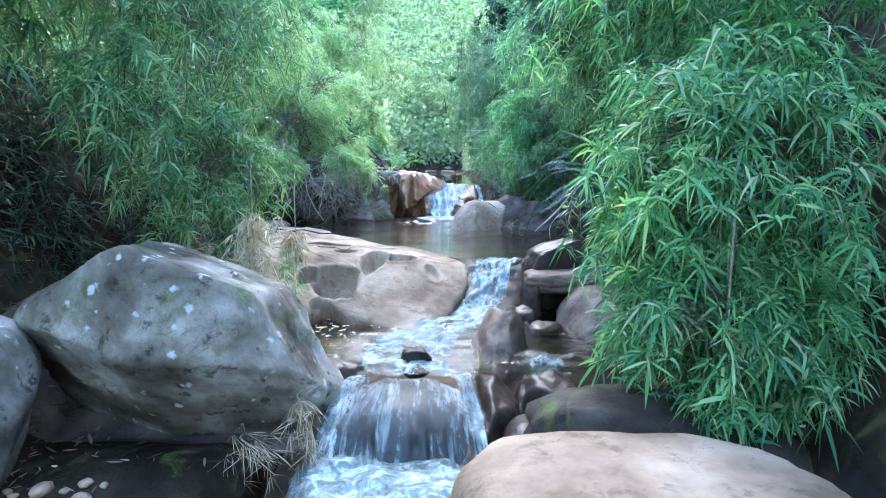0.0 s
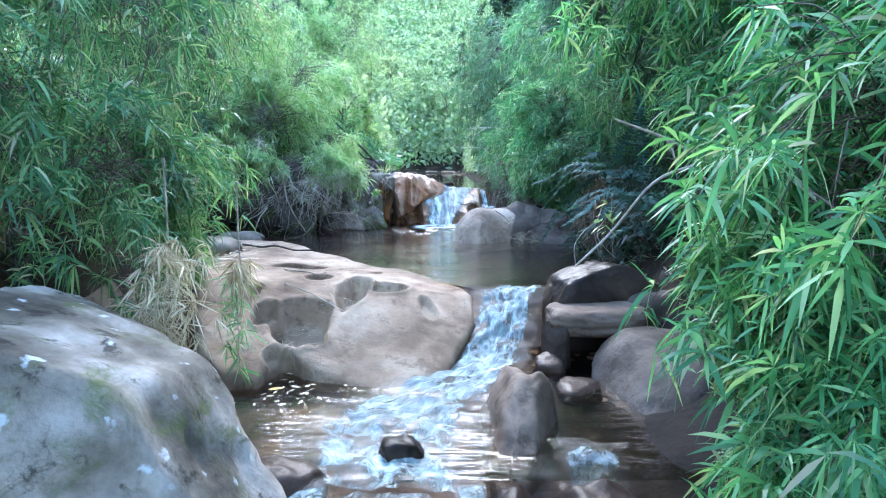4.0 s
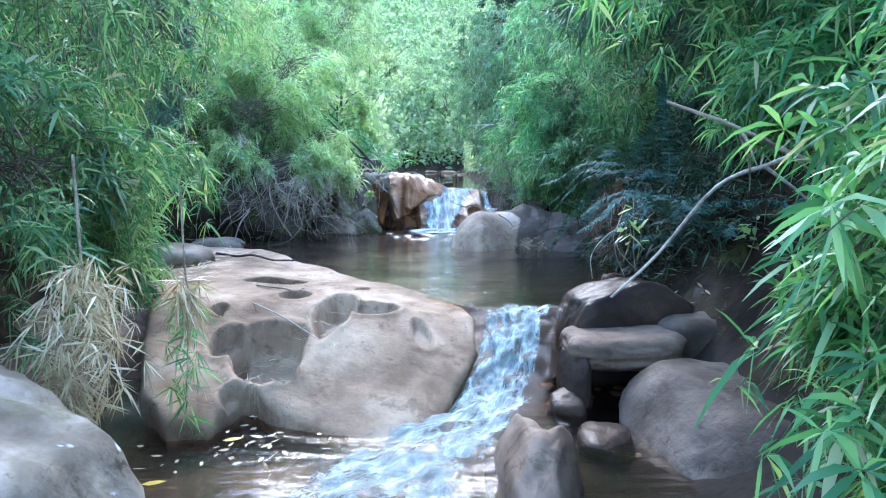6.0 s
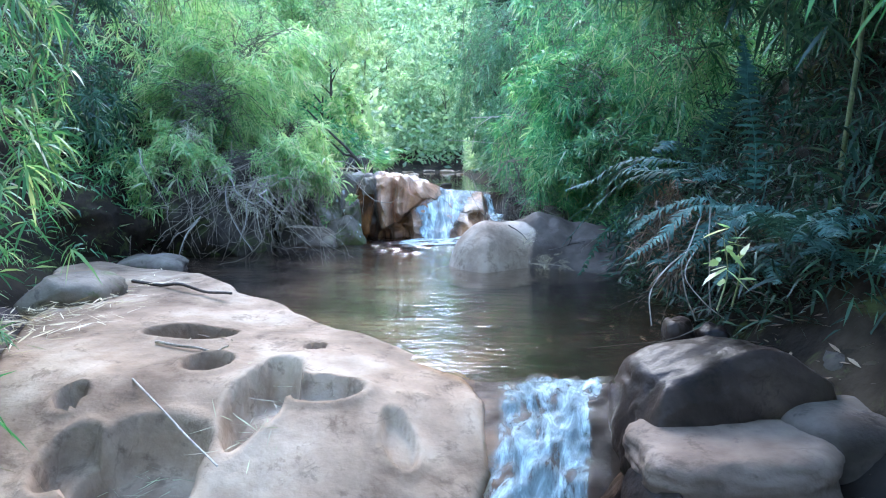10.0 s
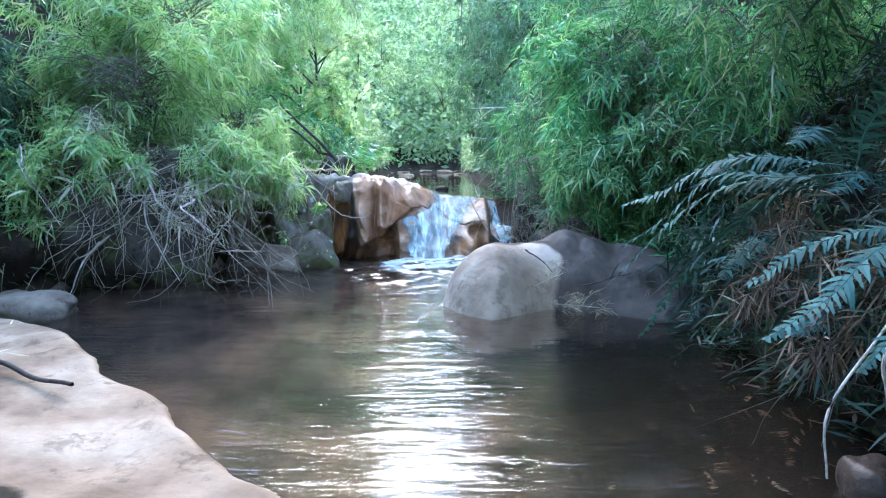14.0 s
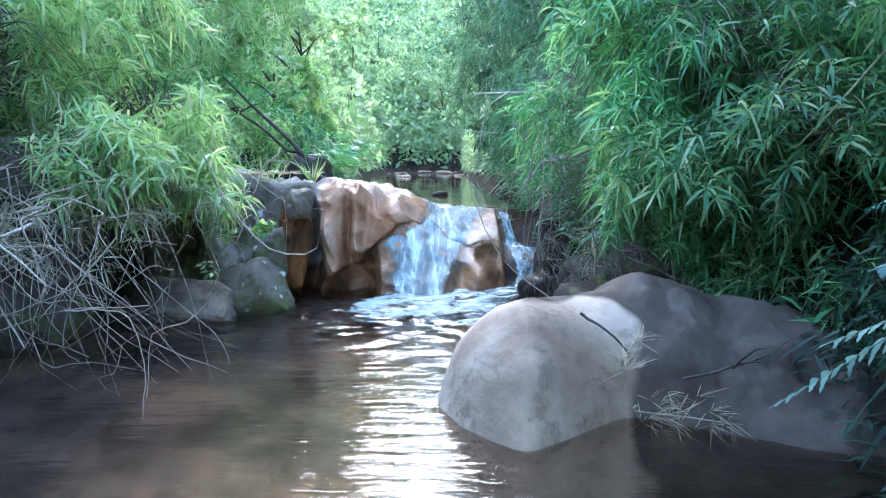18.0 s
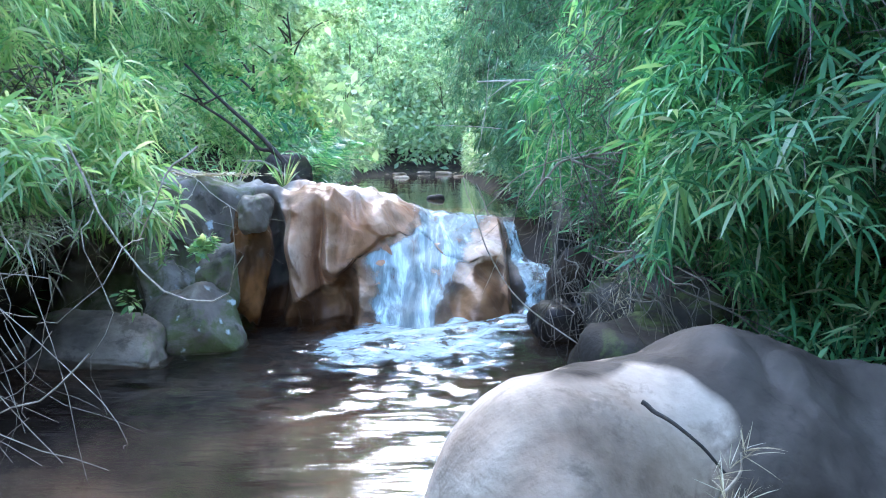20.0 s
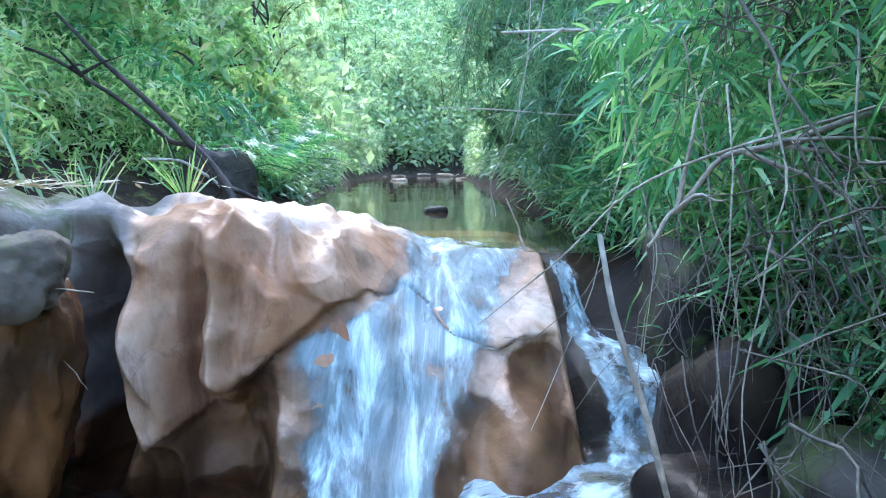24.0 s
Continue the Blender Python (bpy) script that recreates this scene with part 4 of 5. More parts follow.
def foliage(balls, sprays, per, size, rs, droop=0.65, wide=0.105, reach=12, gap=0.0, fine=True):
    """Arching branches out of a set of (centre, radii, share) masses; at their nodes sit tufts of arching leaves. Returns leaves and branches."""
    share = np.array([b[2] for b in balls], float)
    share /= share.sum()
    P, D, paths = [], [], []
    for (c, r, _), s in zip(balls, share):
        c, r = np.asarray(c, float), np.asarray(r, float)
        for _ in range(int(sprays * s / reach) + 1):
            d = unit(rs.normal(size=3) * np.array([1, 1, 0.9]))
            end = c + d * r * (0.65 + 0.6 * rs.rand())
            start = c + d * r * 0.1 + rs.normal(size=3) * r * 0.2 + np.array([0, 0, 0.25 * r[2]])
            top = 0.45 * start + 0.55 * end + np.array([0, 0, 0.22 * np.linalg.norm(end - start)])
            w = curve_path([start, top, end], 9)
            paths.append(w)
            k = 2.5 + 5.49 * rs.rand(reach) ** 0.6
            i = np.clip(k.astype(int), 0, 7)
            q = w[i] + (k - i)[:, None] * (w[i + 1] - w[i])
            P.append(q + rs.normal(size=q.shape) * 0.35 * size)
            D.append(unit(unit(w[i + 1] - w[i]) + 0.5 * d + 0.45 * rs.normal(size=q.shape)))
    p, d = np.concatenate(P), np.concatenate(D)
    ok = (p[:, 2] > ground_z(p[:, 0], p[:, 1]) + 0.02) & keep_clear(p) & (vnoise(p * 2.1 + 3.1) + 0.6 * vnoise(p * 4.7) + 0.5 * rs.rand(len(p)) > gap)
    p, d = p[ok], d[ok]
    n = len(p)
    axis = unit(0.55 * d + 0.35 * rs.normal(size=(n, 3)) + np.array([0, 0, 0.45]))
    b = unit(np.cross(axis, rs.normal(size=(n, 3))))
    c = np.cross(axis, b)
    phi = (np.arange(per)[None] + 0.8 * rs.rand(n, per)) * (2 * np.pi / per)
    theta = np.radians(35 + 65 * rs.rand(n, per))
    out = b[:, None] * np.cos(phi)[..., None] + c[:, None] * np.sin(phi)[..., None]
    along = axis[:, None] * np.cos(theta)[..., None] + out * np.sin(theta)[..., None]
    L = size * (0.6 + 0.6 * rs.rand(n, 1)) * (0.65 + 0.6 * rs.rand(n, per))
    base = p[:, None] + axis[:, None] * (0.25 * size * (rs.rand(n, per, 1) - 0.7))
    side = unit(np.cross(along, axis[:, None] + 0.45 * rs.normal(size=(n, per, 3))))
    v, f = blades(base.reshape(-1, 3), along.reshape(-1, 3), side.reshape(-1, 3), L.ravel(), (L * wide * (0.8 + 0.5 * rs.rand(n, per))).ravel(), (droop * (0.3 + rs.rand(n, per))).ravel(), fine)
    paths = [w for w in paths if keep_clear(w).all()]
    return v, f, paths


def bamboo(name, foot, balls, sprays, material, label, per=9, size=0.16, seed=0, culms=7, **kw):
    rs = np.random.RandomState(seed)
    gz = float(ground_z(foot[0], foot[1]))
    t = thing(name, (foot[0], foot[1], gz), label, "bamboo", "streamside bamboo")
    v, f, paths = foliage(balls, sprays, per, size, rs, **kw)
    tagged(part("foliage", mesh_of("foliage", v, f, material), t), kind="stuff")
    for c in range(culms):
        b = balls[rs.randint(len(balls))]
        top = np.asarray(b[0]) + rs.normal(size=3) * np.asarray(b[1]) * 0.35
        s = np.array([foot[0] + rs.normal() * 0.3, foot[1] + rs.normal() * 0.3, 0])
        s[2] = float(ground_z(s[0], s[1])) - 0.05
        m = 0.5 * (s + top) + np.array([0, 0, 0.5])
        w, q = tubes([curve_path([s, m, top], 14)], [np.linspace(0.014, 0.004, 14)], 6)
        part("culm", mesh_of("culm", w, q, CULM), t)
    w, q = tubes(paths, [np.linspace(0.004, 0.0015, 9)] * len(paths), 3)
    tagged(part("branchwork", mesh_of("branchwork", w, q, DEADSTEM), t), kind="stuff")
    return t


bamboo("bamboo_clump", (-3.0, 5.2), [((-1.95, 5.2, 1.9), (0.75, 1.4, 1.5), 3), ((-1.75, 4.6, 0.75), (0.45, 0.8, 0.55), 1.3), ((-2.9, 4.2, 2.4), (0.9, 1.3, 1.2), 2), ((-2.2, 6.3, 2.6), (0.8, 0.9, 1.3), 1.5),
       ((-1.7, 4.2, 3.8), (1.0, 1.9, 0.7), 1.5), ((-1.95, 3.95, 1.15), (0.35, 0.4, 0.5), 0.6), ((-1.78, 5.1, 0.35), (0.28, 0.5, 0.4), 0.7), ((-2.05, 5.9, 0.8), (0.4, 0.5, 0.5), 0.7)], 10500, BAMBOO_COOL, "tall arching green bamboo hanging over the slab", seed=1, culms=9, size=0.11)
bamboo("bamboo_clump", (-4.2, 3.6), [((-2.9, 3.3, 2.2), (0.9, 1.0, 0.8), 2), ((-3.9, 4.5, 2.2), (1.0, 1.4, 1.4), 2)], 3000, BAMBOO_COOL, "shaded bamboo arching over the large boulder", seed=2)
bamboo("bamboo_clump", (2.0, 3.6), [((1.38, 2.95, 0.72), (0.68, 0.58, 0.85), 3), ((1.25, 2.65, 0.05), (0.48, 0.42, 0.4), 1.2), ((1.5, 4.7, 1.95), (0.9, 0.85, 0.75), 2.2), ((2.5, 3.0, 1.4), (0.9, 0.8, 1.3), 1.5), ((1.7, 3.4, 1.9), (0.8, 0.8, 0.7), 1.5), ((1.6, 3.0, 3.5), (1.0, 1.9, 0.7), 1.5), ((1.8, 4.35, 1.3), (0.5, 0.5, 0.5), 0.8), ((1.5, 4.5, 1.2), (0.34, 0.4, 0.32), 0.8), ((1.0, 2.85, 0.15), (0.28, 0.3, 0.25), 0.4), ((1.05, 3.05, 0.5), (0.32, 0.4, 0.35), 0.5)],
       11000, BAMBOO, "lush bright green bamboo leaning over the rapid", seed=3, culms=9, size=0.115)
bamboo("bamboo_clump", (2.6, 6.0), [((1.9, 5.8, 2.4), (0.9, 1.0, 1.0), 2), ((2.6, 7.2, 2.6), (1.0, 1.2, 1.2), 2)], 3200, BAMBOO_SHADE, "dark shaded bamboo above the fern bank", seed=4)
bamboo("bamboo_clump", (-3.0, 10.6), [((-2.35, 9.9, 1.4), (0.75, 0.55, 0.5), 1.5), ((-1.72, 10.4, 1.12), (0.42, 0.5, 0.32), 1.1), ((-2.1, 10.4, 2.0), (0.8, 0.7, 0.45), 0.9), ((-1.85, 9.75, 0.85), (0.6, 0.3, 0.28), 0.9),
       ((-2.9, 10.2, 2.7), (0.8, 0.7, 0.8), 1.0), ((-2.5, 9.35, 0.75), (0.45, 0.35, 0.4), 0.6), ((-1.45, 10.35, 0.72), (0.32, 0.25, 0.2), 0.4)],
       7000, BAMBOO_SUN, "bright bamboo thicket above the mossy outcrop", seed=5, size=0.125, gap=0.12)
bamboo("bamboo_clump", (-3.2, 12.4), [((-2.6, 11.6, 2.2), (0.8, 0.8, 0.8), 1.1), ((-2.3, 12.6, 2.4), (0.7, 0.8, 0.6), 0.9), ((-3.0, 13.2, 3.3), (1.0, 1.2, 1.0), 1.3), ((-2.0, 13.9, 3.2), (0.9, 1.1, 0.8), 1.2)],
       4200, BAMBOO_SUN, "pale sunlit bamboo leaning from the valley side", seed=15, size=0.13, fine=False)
bamboo("bamboo_clump", (2.2, 10.3), [((1.55, 10.0, 1.45), (0.75, 0.9, 0.62), 3), ((1.3, 11.3, 1.35), (0.6, 0.8, 0.7), 1.6), ((1.9, 11.6, 2.7), (1.0, 1.0, 1.1), 1.5), ((1.35, 9.95, 0.72), (0.38, 0.45, 0.28), 0.5)],
       6600, BAMBOO, "grassy bamboo overhanging the waterfall's edge", seed=6, size=0.12)
bamboo("bamboo_clump", (2.6, 9.2), [((2.1, 9.5, 2.4), (0.9, 1.1, 1.0), 2), ((1.7, 9.1, 1.0), (0.5, 0.4, 0.35), 0.7), ((1.35, 9.5, 0.88), (0.45, 0.35, 0.22), 0.6), ((2.0, 8.6, 1.7), (0.5, 0.6, 0.6), 1)],
       2800, BAMBOO_COOL, "shaded bamboo over the dark rock shelf", seed=18, size=0.12)
# Leaf roof added so that the hollow beside the slab falls dark.
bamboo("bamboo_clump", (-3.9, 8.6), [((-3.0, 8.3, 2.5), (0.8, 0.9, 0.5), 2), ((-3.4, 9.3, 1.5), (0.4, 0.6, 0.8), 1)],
       1500, BAMBOO_SHADE, "dark bamboo added as a shade roof over the hollow beside the slab", seed=20, size=0.13)
bamboo("dry_bamboo_clump", (-2.6, 10.1), [((-2.0, 9.72, 0.62), (0.55, 0.28, 0.32), 1), ((-1.6, 10.1, 0.62), (0.4, 0.25, 0.25), 0.6), ((-2.5, 9.5, 1.0), (0.4, 0.3, 0.35), 0.5)],
       900, DRYMIX, "grey withered bamboo sprays hanging over the pool", seed=19, size=0.10, culms=3, wide=0.07, per=7)
bamboo("bamboo_clump", (1.9, 14.0), [((1.5, 13.6, 1.4), (0.8, 1.1, 0.7), 2), ((1.6, 14.5, 2.8), (1.2, 1.3, 1.3), 2), ((0.75, 16.0, 2.8), (0.8, 0.8, 1.5), 1.2)], 5000, SHRUB, "dark bamboo beside the upper pool", seed=7, size=0.12, fine=False)
# Overhead mass added, mostly out of view, to keep light off the bank.
bamboo("bamboo_clump", (3.4, 7.4), [((2.3, 6.4, 3.3), (1.3, 1.7, 0.7), 2), ((1.7, 6.2, 2.75), (0.9, 1.6, 0.4), 1.6), ((2.1, 8.4, 3.1), (1.1, 1.1, 0.7), 1.5), ((1.65, 7.5, 2.35), (0.7, 1.2, 0.3), 1.5), ((3.1, 7.2, 2.2), (0.7, 2.0, 0.9), 1.2), ((3.4, 5.5, 4.0), (1.2, 2.5, 1.2), 1.5)], 9500, BAMBOO_SHADE, "tall dark bamboo added overhead to shade the fern bank", seed=8, size=0.14, fine=False)
# Canopy added to darken the hollow on the left bank.
bamboo("bamboo_clump", (-4.4, 1.9), [((-2.9, 2.2, 2.7), (1.2, 1.3, 0.7), 2), ((-3.7, 2.6, 1.7), (0.7, 1.2, 1.1), 1.5)], 3000, BAMBOO_COOL, "tall bamboo added to shade the leaf-strewn bank", seed=9, size=0.14, fine=False)


# Foliage walls, mostly out of view, added to narrow the sky mirrored below.
bamboo("bamboo_clump", (3.3, 17.5), [((2.5, 17.2, 5.6), (1.35, 1.2, 2.4), 3), ((2.3, 19.5, 7.5), (1.2, 1.2, 2.0), 2)], 3600, SHRUB, "tall dark bamboo added to narrow the sky beside the upper pool", seed=16, size=0.26, fine=False)
bamboo("bamboo_clump", (-3.9, 18.5), [((-3.0, 18.0, 5.8), (1.5, 1.2, 2.3), 3), ((-2.7, 20.5, 8.0), (1.3, 1.2, 2.2), 2)], 3600, BRIGHT, "tall sunlit bamboo added to narrow the sky from the valley side", seed=17, size=0.26, fine=False)


def leaf_tree(foot, height, crown, leaves, material, label, seed=0, size=0.14, name="shrub", cat="shrub", group="valley trees", wide=0.32, trunk=0.05):
    rs = np.random.RandomState(seed)
    z = float(ground_z(foot[0], foot[1]))
    t = thing(name, (foot[0], foot[1], z), label, cat, group)
    base = np.array([foot[0], foot[1], z - 0.1])
    top = base + np.array([rs.normal() * 0.1 * height, rs.normal() * 0.1 * height, height * 0.8])
    stem = curve_path([base, 0.5 * (base + top) + rs.normal(size=3) * 0.06 * height, top], 10)
    paths, radii = [stem], [np.linspace(trunk, trunk * 0.3, 10)]
    balls = []
    for k in range(9):
        a = stem[2 + k * 7 // 9]
        ang = rs.rand() * 6.28
        out = np.array([math.cos(ang), math.sin(ang), 0.35 + 0.5 * rs.rand()]) * crown * (0.5 + 0.5 * rs.rand())
        paths.append(curve_path([a, a + out * 0.5 + (0, 0, 0.05 * height), a + out], 6))
        radii.append(np.linspace(trunk * 0.45, trunk * 0.1, 6))
        balls.append((a + out * 0.9, np.array([0.5, 0.5, 0.4]) * crown * (0.6 + 0.6 * rs.rand()), 1))
    w, q = tubes(paths, radii, 5)
    part("trunk", mesh_of("trunk", w, q, LOGBARK), t)
    v, f, _ = foliage(balls, leaves // 3, 7, size, rs, droop=0.3, wide=wide, fine=False)
    tagged(part("crown", mesh_of("crown", v, f, material), t), kind="stuff")
    return t


rs = np.random.RandomState(99)
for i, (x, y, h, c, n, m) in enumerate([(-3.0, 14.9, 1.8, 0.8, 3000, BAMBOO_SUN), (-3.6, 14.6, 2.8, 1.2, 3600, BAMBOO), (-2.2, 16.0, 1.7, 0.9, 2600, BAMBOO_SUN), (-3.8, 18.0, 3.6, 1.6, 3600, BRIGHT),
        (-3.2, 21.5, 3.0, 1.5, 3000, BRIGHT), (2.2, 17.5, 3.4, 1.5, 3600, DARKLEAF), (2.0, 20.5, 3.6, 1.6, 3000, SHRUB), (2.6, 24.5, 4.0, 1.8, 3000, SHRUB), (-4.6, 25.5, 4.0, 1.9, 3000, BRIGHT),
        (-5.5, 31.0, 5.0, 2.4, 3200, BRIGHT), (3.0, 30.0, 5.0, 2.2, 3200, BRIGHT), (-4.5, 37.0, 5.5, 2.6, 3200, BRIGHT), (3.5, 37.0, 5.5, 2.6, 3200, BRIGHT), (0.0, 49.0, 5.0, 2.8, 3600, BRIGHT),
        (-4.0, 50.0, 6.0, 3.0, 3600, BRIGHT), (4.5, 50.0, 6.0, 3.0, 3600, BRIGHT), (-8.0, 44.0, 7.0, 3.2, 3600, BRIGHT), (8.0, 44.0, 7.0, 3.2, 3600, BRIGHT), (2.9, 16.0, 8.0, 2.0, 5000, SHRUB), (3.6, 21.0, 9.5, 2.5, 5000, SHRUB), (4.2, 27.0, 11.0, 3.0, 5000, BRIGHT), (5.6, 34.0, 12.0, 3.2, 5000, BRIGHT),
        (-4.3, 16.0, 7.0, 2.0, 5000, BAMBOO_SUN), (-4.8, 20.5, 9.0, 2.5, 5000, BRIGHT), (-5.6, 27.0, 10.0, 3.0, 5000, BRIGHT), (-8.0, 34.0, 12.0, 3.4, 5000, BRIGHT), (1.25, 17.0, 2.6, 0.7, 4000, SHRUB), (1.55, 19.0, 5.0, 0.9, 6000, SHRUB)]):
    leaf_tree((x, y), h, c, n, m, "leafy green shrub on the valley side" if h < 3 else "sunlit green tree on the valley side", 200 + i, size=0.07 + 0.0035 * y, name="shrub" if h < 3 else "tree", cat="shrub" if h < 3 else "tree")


# Unseen trees added behind the camera to cut light on front faces.
for i, (x, y, h, c) in enumerate([(-3.4, -2.5, 6.0, 2.4), (3.2, -2.2, 6.0, 2.4), (-0.8, -6.5, 7.0, 3.0), (2.2, -6.0, 7.0, 2.8), (-5.0, -6.0, 8.0, 3.0), (5.4, -6.0, 8.0, 3.0)]):
    leaf_tree((x, y), h, c, 4200, SHRUB, "unseen green tree added downstream to block light", 260 + i, size=0.30, name="tree", cat="tree", group="downstream trees")


def far_woods():
    rs = np.random.RandomState(5)
    n = 26000
    x, y = rs.uniform(-45, 45, n), rs.uniform(24, 112, n)
    ok = (np.abs(x) > 3.4) | (y > 46.5)
    x, y = x[ok], y[ok]
    x, y = np.concatenate([x, rs.uniform(-8, 8, 7000)]), np.concatenate([y, rs.uniform(46.2, 76, 7000)])
    z = ground_z(x, y) + rs.rand(len(x)) * np.where(np.arange(len(x)) < len(x) - 7000, 2.6, 1.2)
    c = np.stack([x, y, z], -1)
    k = 6
    base = (c[:, None] + rs.normal(size=(len(c), k, 3)) * 0.7).reshape(-1, 3)
    along = unit(rs.normal(size=base.shape) + (0, 0, 0.2))
    side = unit(np.cross(along, rs.normal(size=base.shape)))
    L = 0.30 + 0.32 * rs.rand(len(base))
    v, f = blades(base, along, side, L, L * 0.45, 0.3 * rs.rand(len(base)), False)
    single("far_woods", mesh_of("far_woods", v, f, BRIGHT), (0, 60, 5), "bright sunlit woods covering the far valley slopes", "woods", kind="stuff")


far_woods()


def undergrowth(name, label, x_of, y_range, n, material, size, seed, high=0.7, per=8, wide=0.1, upward=0.5):
    """Low leaves growing out of the banks, too many to count."""
    rs = np.random.RandomState(seed)
    y = rs.uniform(*y_range, n)
    d = np.abs(rs.normal(size=n)) * x_of[1]
    l, r = np.interp(y, BANK_Y, BANK_L), np.interp(y, BANK_Y, BANK_R)
    x = r + x_of[0] + d if x_of[2] > 0 else l - x_of[0] - d
    gap = vnoise(np.stack([x * 1.1, y * 1.1, x * 0 + seed], -1)) + 0.55 * rs.rand(n)
    x, y = x[gap > -0.1], y[gap > -0.1]
    z = ground_z(x, y) + high * rs.rand(len(x)) ** 1.6
    p = np.stack([x, y, z], -1)
    p = p[keep_clear(p)]
    main = unit(rs.normal(size=p.shape) * 0.6 + np.array([-0.6 * x_of[2], -0.25, upward]))
    m = len(p)
    L = (size * (0.55 + 0.8 * rs.rand(m, per)) * (1 + 0.02 * np.clip(p[:, 1:2] - 10, 0, 50)))
    along = unit(main[:, None] + 0.6 * rs.normal(size=(m, per, 3)))
    base = p[:, None] + rs.normal(size=(m, per, 3)) * 0.05
    side = unit(np.cross(along, rs.normal(size=(m, per, 3)) * 0.6 + np.array([0, 0, 1.0])))
    v, f = blades(base.reshape(-1, 3), along.reshape(-1, 3), side.reshape(-1, 3), L.ravel(), (L * wide).ravel(), (0.7 * rs.rand(m, per)).ravel(), y_range[1] < 9.5)
    single(name, mesh_of(name, v, f, material), (float(x.mean()), float(y.mean()), 0.5), label, "undergrowth", kind="stuff")


undergrowth("undergrowth", "dense green undergrowth on the shaded left bank", (0.1, 1.6, -1), (5.6, 12.0), 4200, BAMBOO_COOL, 0.15, 31)
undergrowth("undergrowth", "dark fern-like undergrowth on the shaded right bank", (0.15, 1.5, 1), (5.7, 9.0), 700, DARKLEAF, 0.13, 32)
undergrowth("undergrowth", "scattered green shoots on the fern bank", (0.1, 0.9, 1), (5.6, 9.0), 450, BAMBOO_SHADE, 0.11, 47, high=0.6)
undergrowth("undergrowth", "green undergrowth along the right bank", (0.05, 1.6, 1), (8.8, 14.0), 3800, BAMBOO, 0.15, 33)
# Dark leaves put where the hollow is only black with shade.
undergrowth("undergrowth", "undergrowth coloured dark for the shade behind the boulder", (0.05, 1.2, -1), (1.0, 5.6), 1800, DARKLEAF, 0.14, 44)
undergrowth("undergrowth", "leafy undergrowth beside the upper pool", (0.05, 1.6, -1), (13.9, 26.0), 6000, BAMBOO, 0.13, 34, wide=0.25)
undergrowth("undergrowth", "leafy undergrowth on the far right bank", (0.05, 1.6, 1), (13.0, 26.0), 5000, SHRUB, 0.14, 35, wide=0.2)
undergrowth("undergrowth", "sunlit undergrowth on both far banks", (0.1, 2.6, -1), (24.0, 48.0), 6000, BRIGHT, 0.2, 36, high=1.5, wide=0.3)
undergrowth("undergrowth", "sunlit undergrowth on the far bank", (0.1, 2.6, 1), (24.0, 48.0), 6000, BRIGHT, 0.2, 37, high=1.5, wide=0.3)

undergrowth("undergrowth", "undergrowth in sunlit-toned leaves behind the leaning trunk", (0.25, 0.9, -1), (12.0, 14.4), 2600, BAMBOO_SUN, 0.10, 45, wide=0.2, high=0.6)
undergrowth("undergrowth", "dry and green fringe beside the waterfall", (-0.05, 0.45, 1), (9.6, 13.2), 1500, BAMBOO, 0.15, 46, high=0.7)
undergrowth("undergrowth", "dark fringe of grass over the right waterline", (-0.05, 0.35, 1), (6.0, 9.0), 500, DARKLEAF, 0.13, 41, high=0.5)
undergrowth("undergrowth", "green fringe of grass over the right rocks", (-0.05, 0.4, 1), (9.0, 16.0), 2200, BAMBOO_COOL, 0.14, 42, high=0.6)
undergrowth("undergrowth", "leafy fringe along the left waterline", (-0.05, 0.4, -1), (13.9, 24.0), 2600, SHRUB, 0.12, 43, high=0.6, wide=0.22)
water_sheet("water_trickle", [((0.50, 3.95, -0.375), (0.85, 3.95, -0.375)), ((0.48, 3.7, -0.40), (0.80, 3.7, -0.40)), ((0.44, 3.45, -0.50), (0.76, 3.42, -0.48)), ((0.36, 3.15, -0.62), (0.62, 3.1, -0.62)), ((0.2, 2.9, -0.68), (0.5, 2.85, -0.68))],
            RAPID, "thin trickles running between wet brown rocks", nu=24, nv=60, rough=0.03)


# ---- ferns ----
def frond_mesh(path, length, width, rs, material):
    """A feathered frond: a midrib with toothed leaflets down both sides."""
    n = 36
    p = curve_path(path, n + 6, 0.03, width * 100 + length * 31)
    t = unit(np.gradient(p, axis=0))
    side = unit(np.cross(t, np.array([0, 0, 1.0]) + 0.25 * rs.normal(size=3)))
    up = unit(np.cross(side, t))
    V, F, o = [], [], 0
    for i in range(4, n + 5):
        s = (i - 4) / (n + 1)
        L = width * (0.35 + 0.65 * min(1, s * 5)) * (1 - s) ** 0.75 + 0.012
        for sg in (-1, 1):
            a = unit(side[i] * sg + 0.35 * t[i] + 0.12 * up[i] + 0.16 * rs.normal(size=3))
            b = unit(np.cross(a, up[i]))
            m = 6
            q = np.linspace(0, 1, m)
            L = L * (0.75 + 0.4 * rs.rand())
            mid = p[i] + a * (q * L)[:, None] - np.array([0, 0, 1.0]) * ((0.1 + 0.45 * rs.rand()) * L * q * q)[:, None]
            w = 0.5 * length / n * 0.95 * (1 - q) ** 0.6 * np.where(np.arange(m) % 2, 0.62, 1.0) + 0.001
            V.append(np.concatenate([mid - b * w[:, None], mid + b * w[:, None]]))
            j = np.arange(m - 1)
            F.append(np.stack([j, j + 1, j + 1 + m, j + m], -1) + o)
            o += 2 * m
    w, f = tubes([p], [np.linspace(0.004, 0.001, len(p))], 4)
    V.append(w), F.append(f + o)
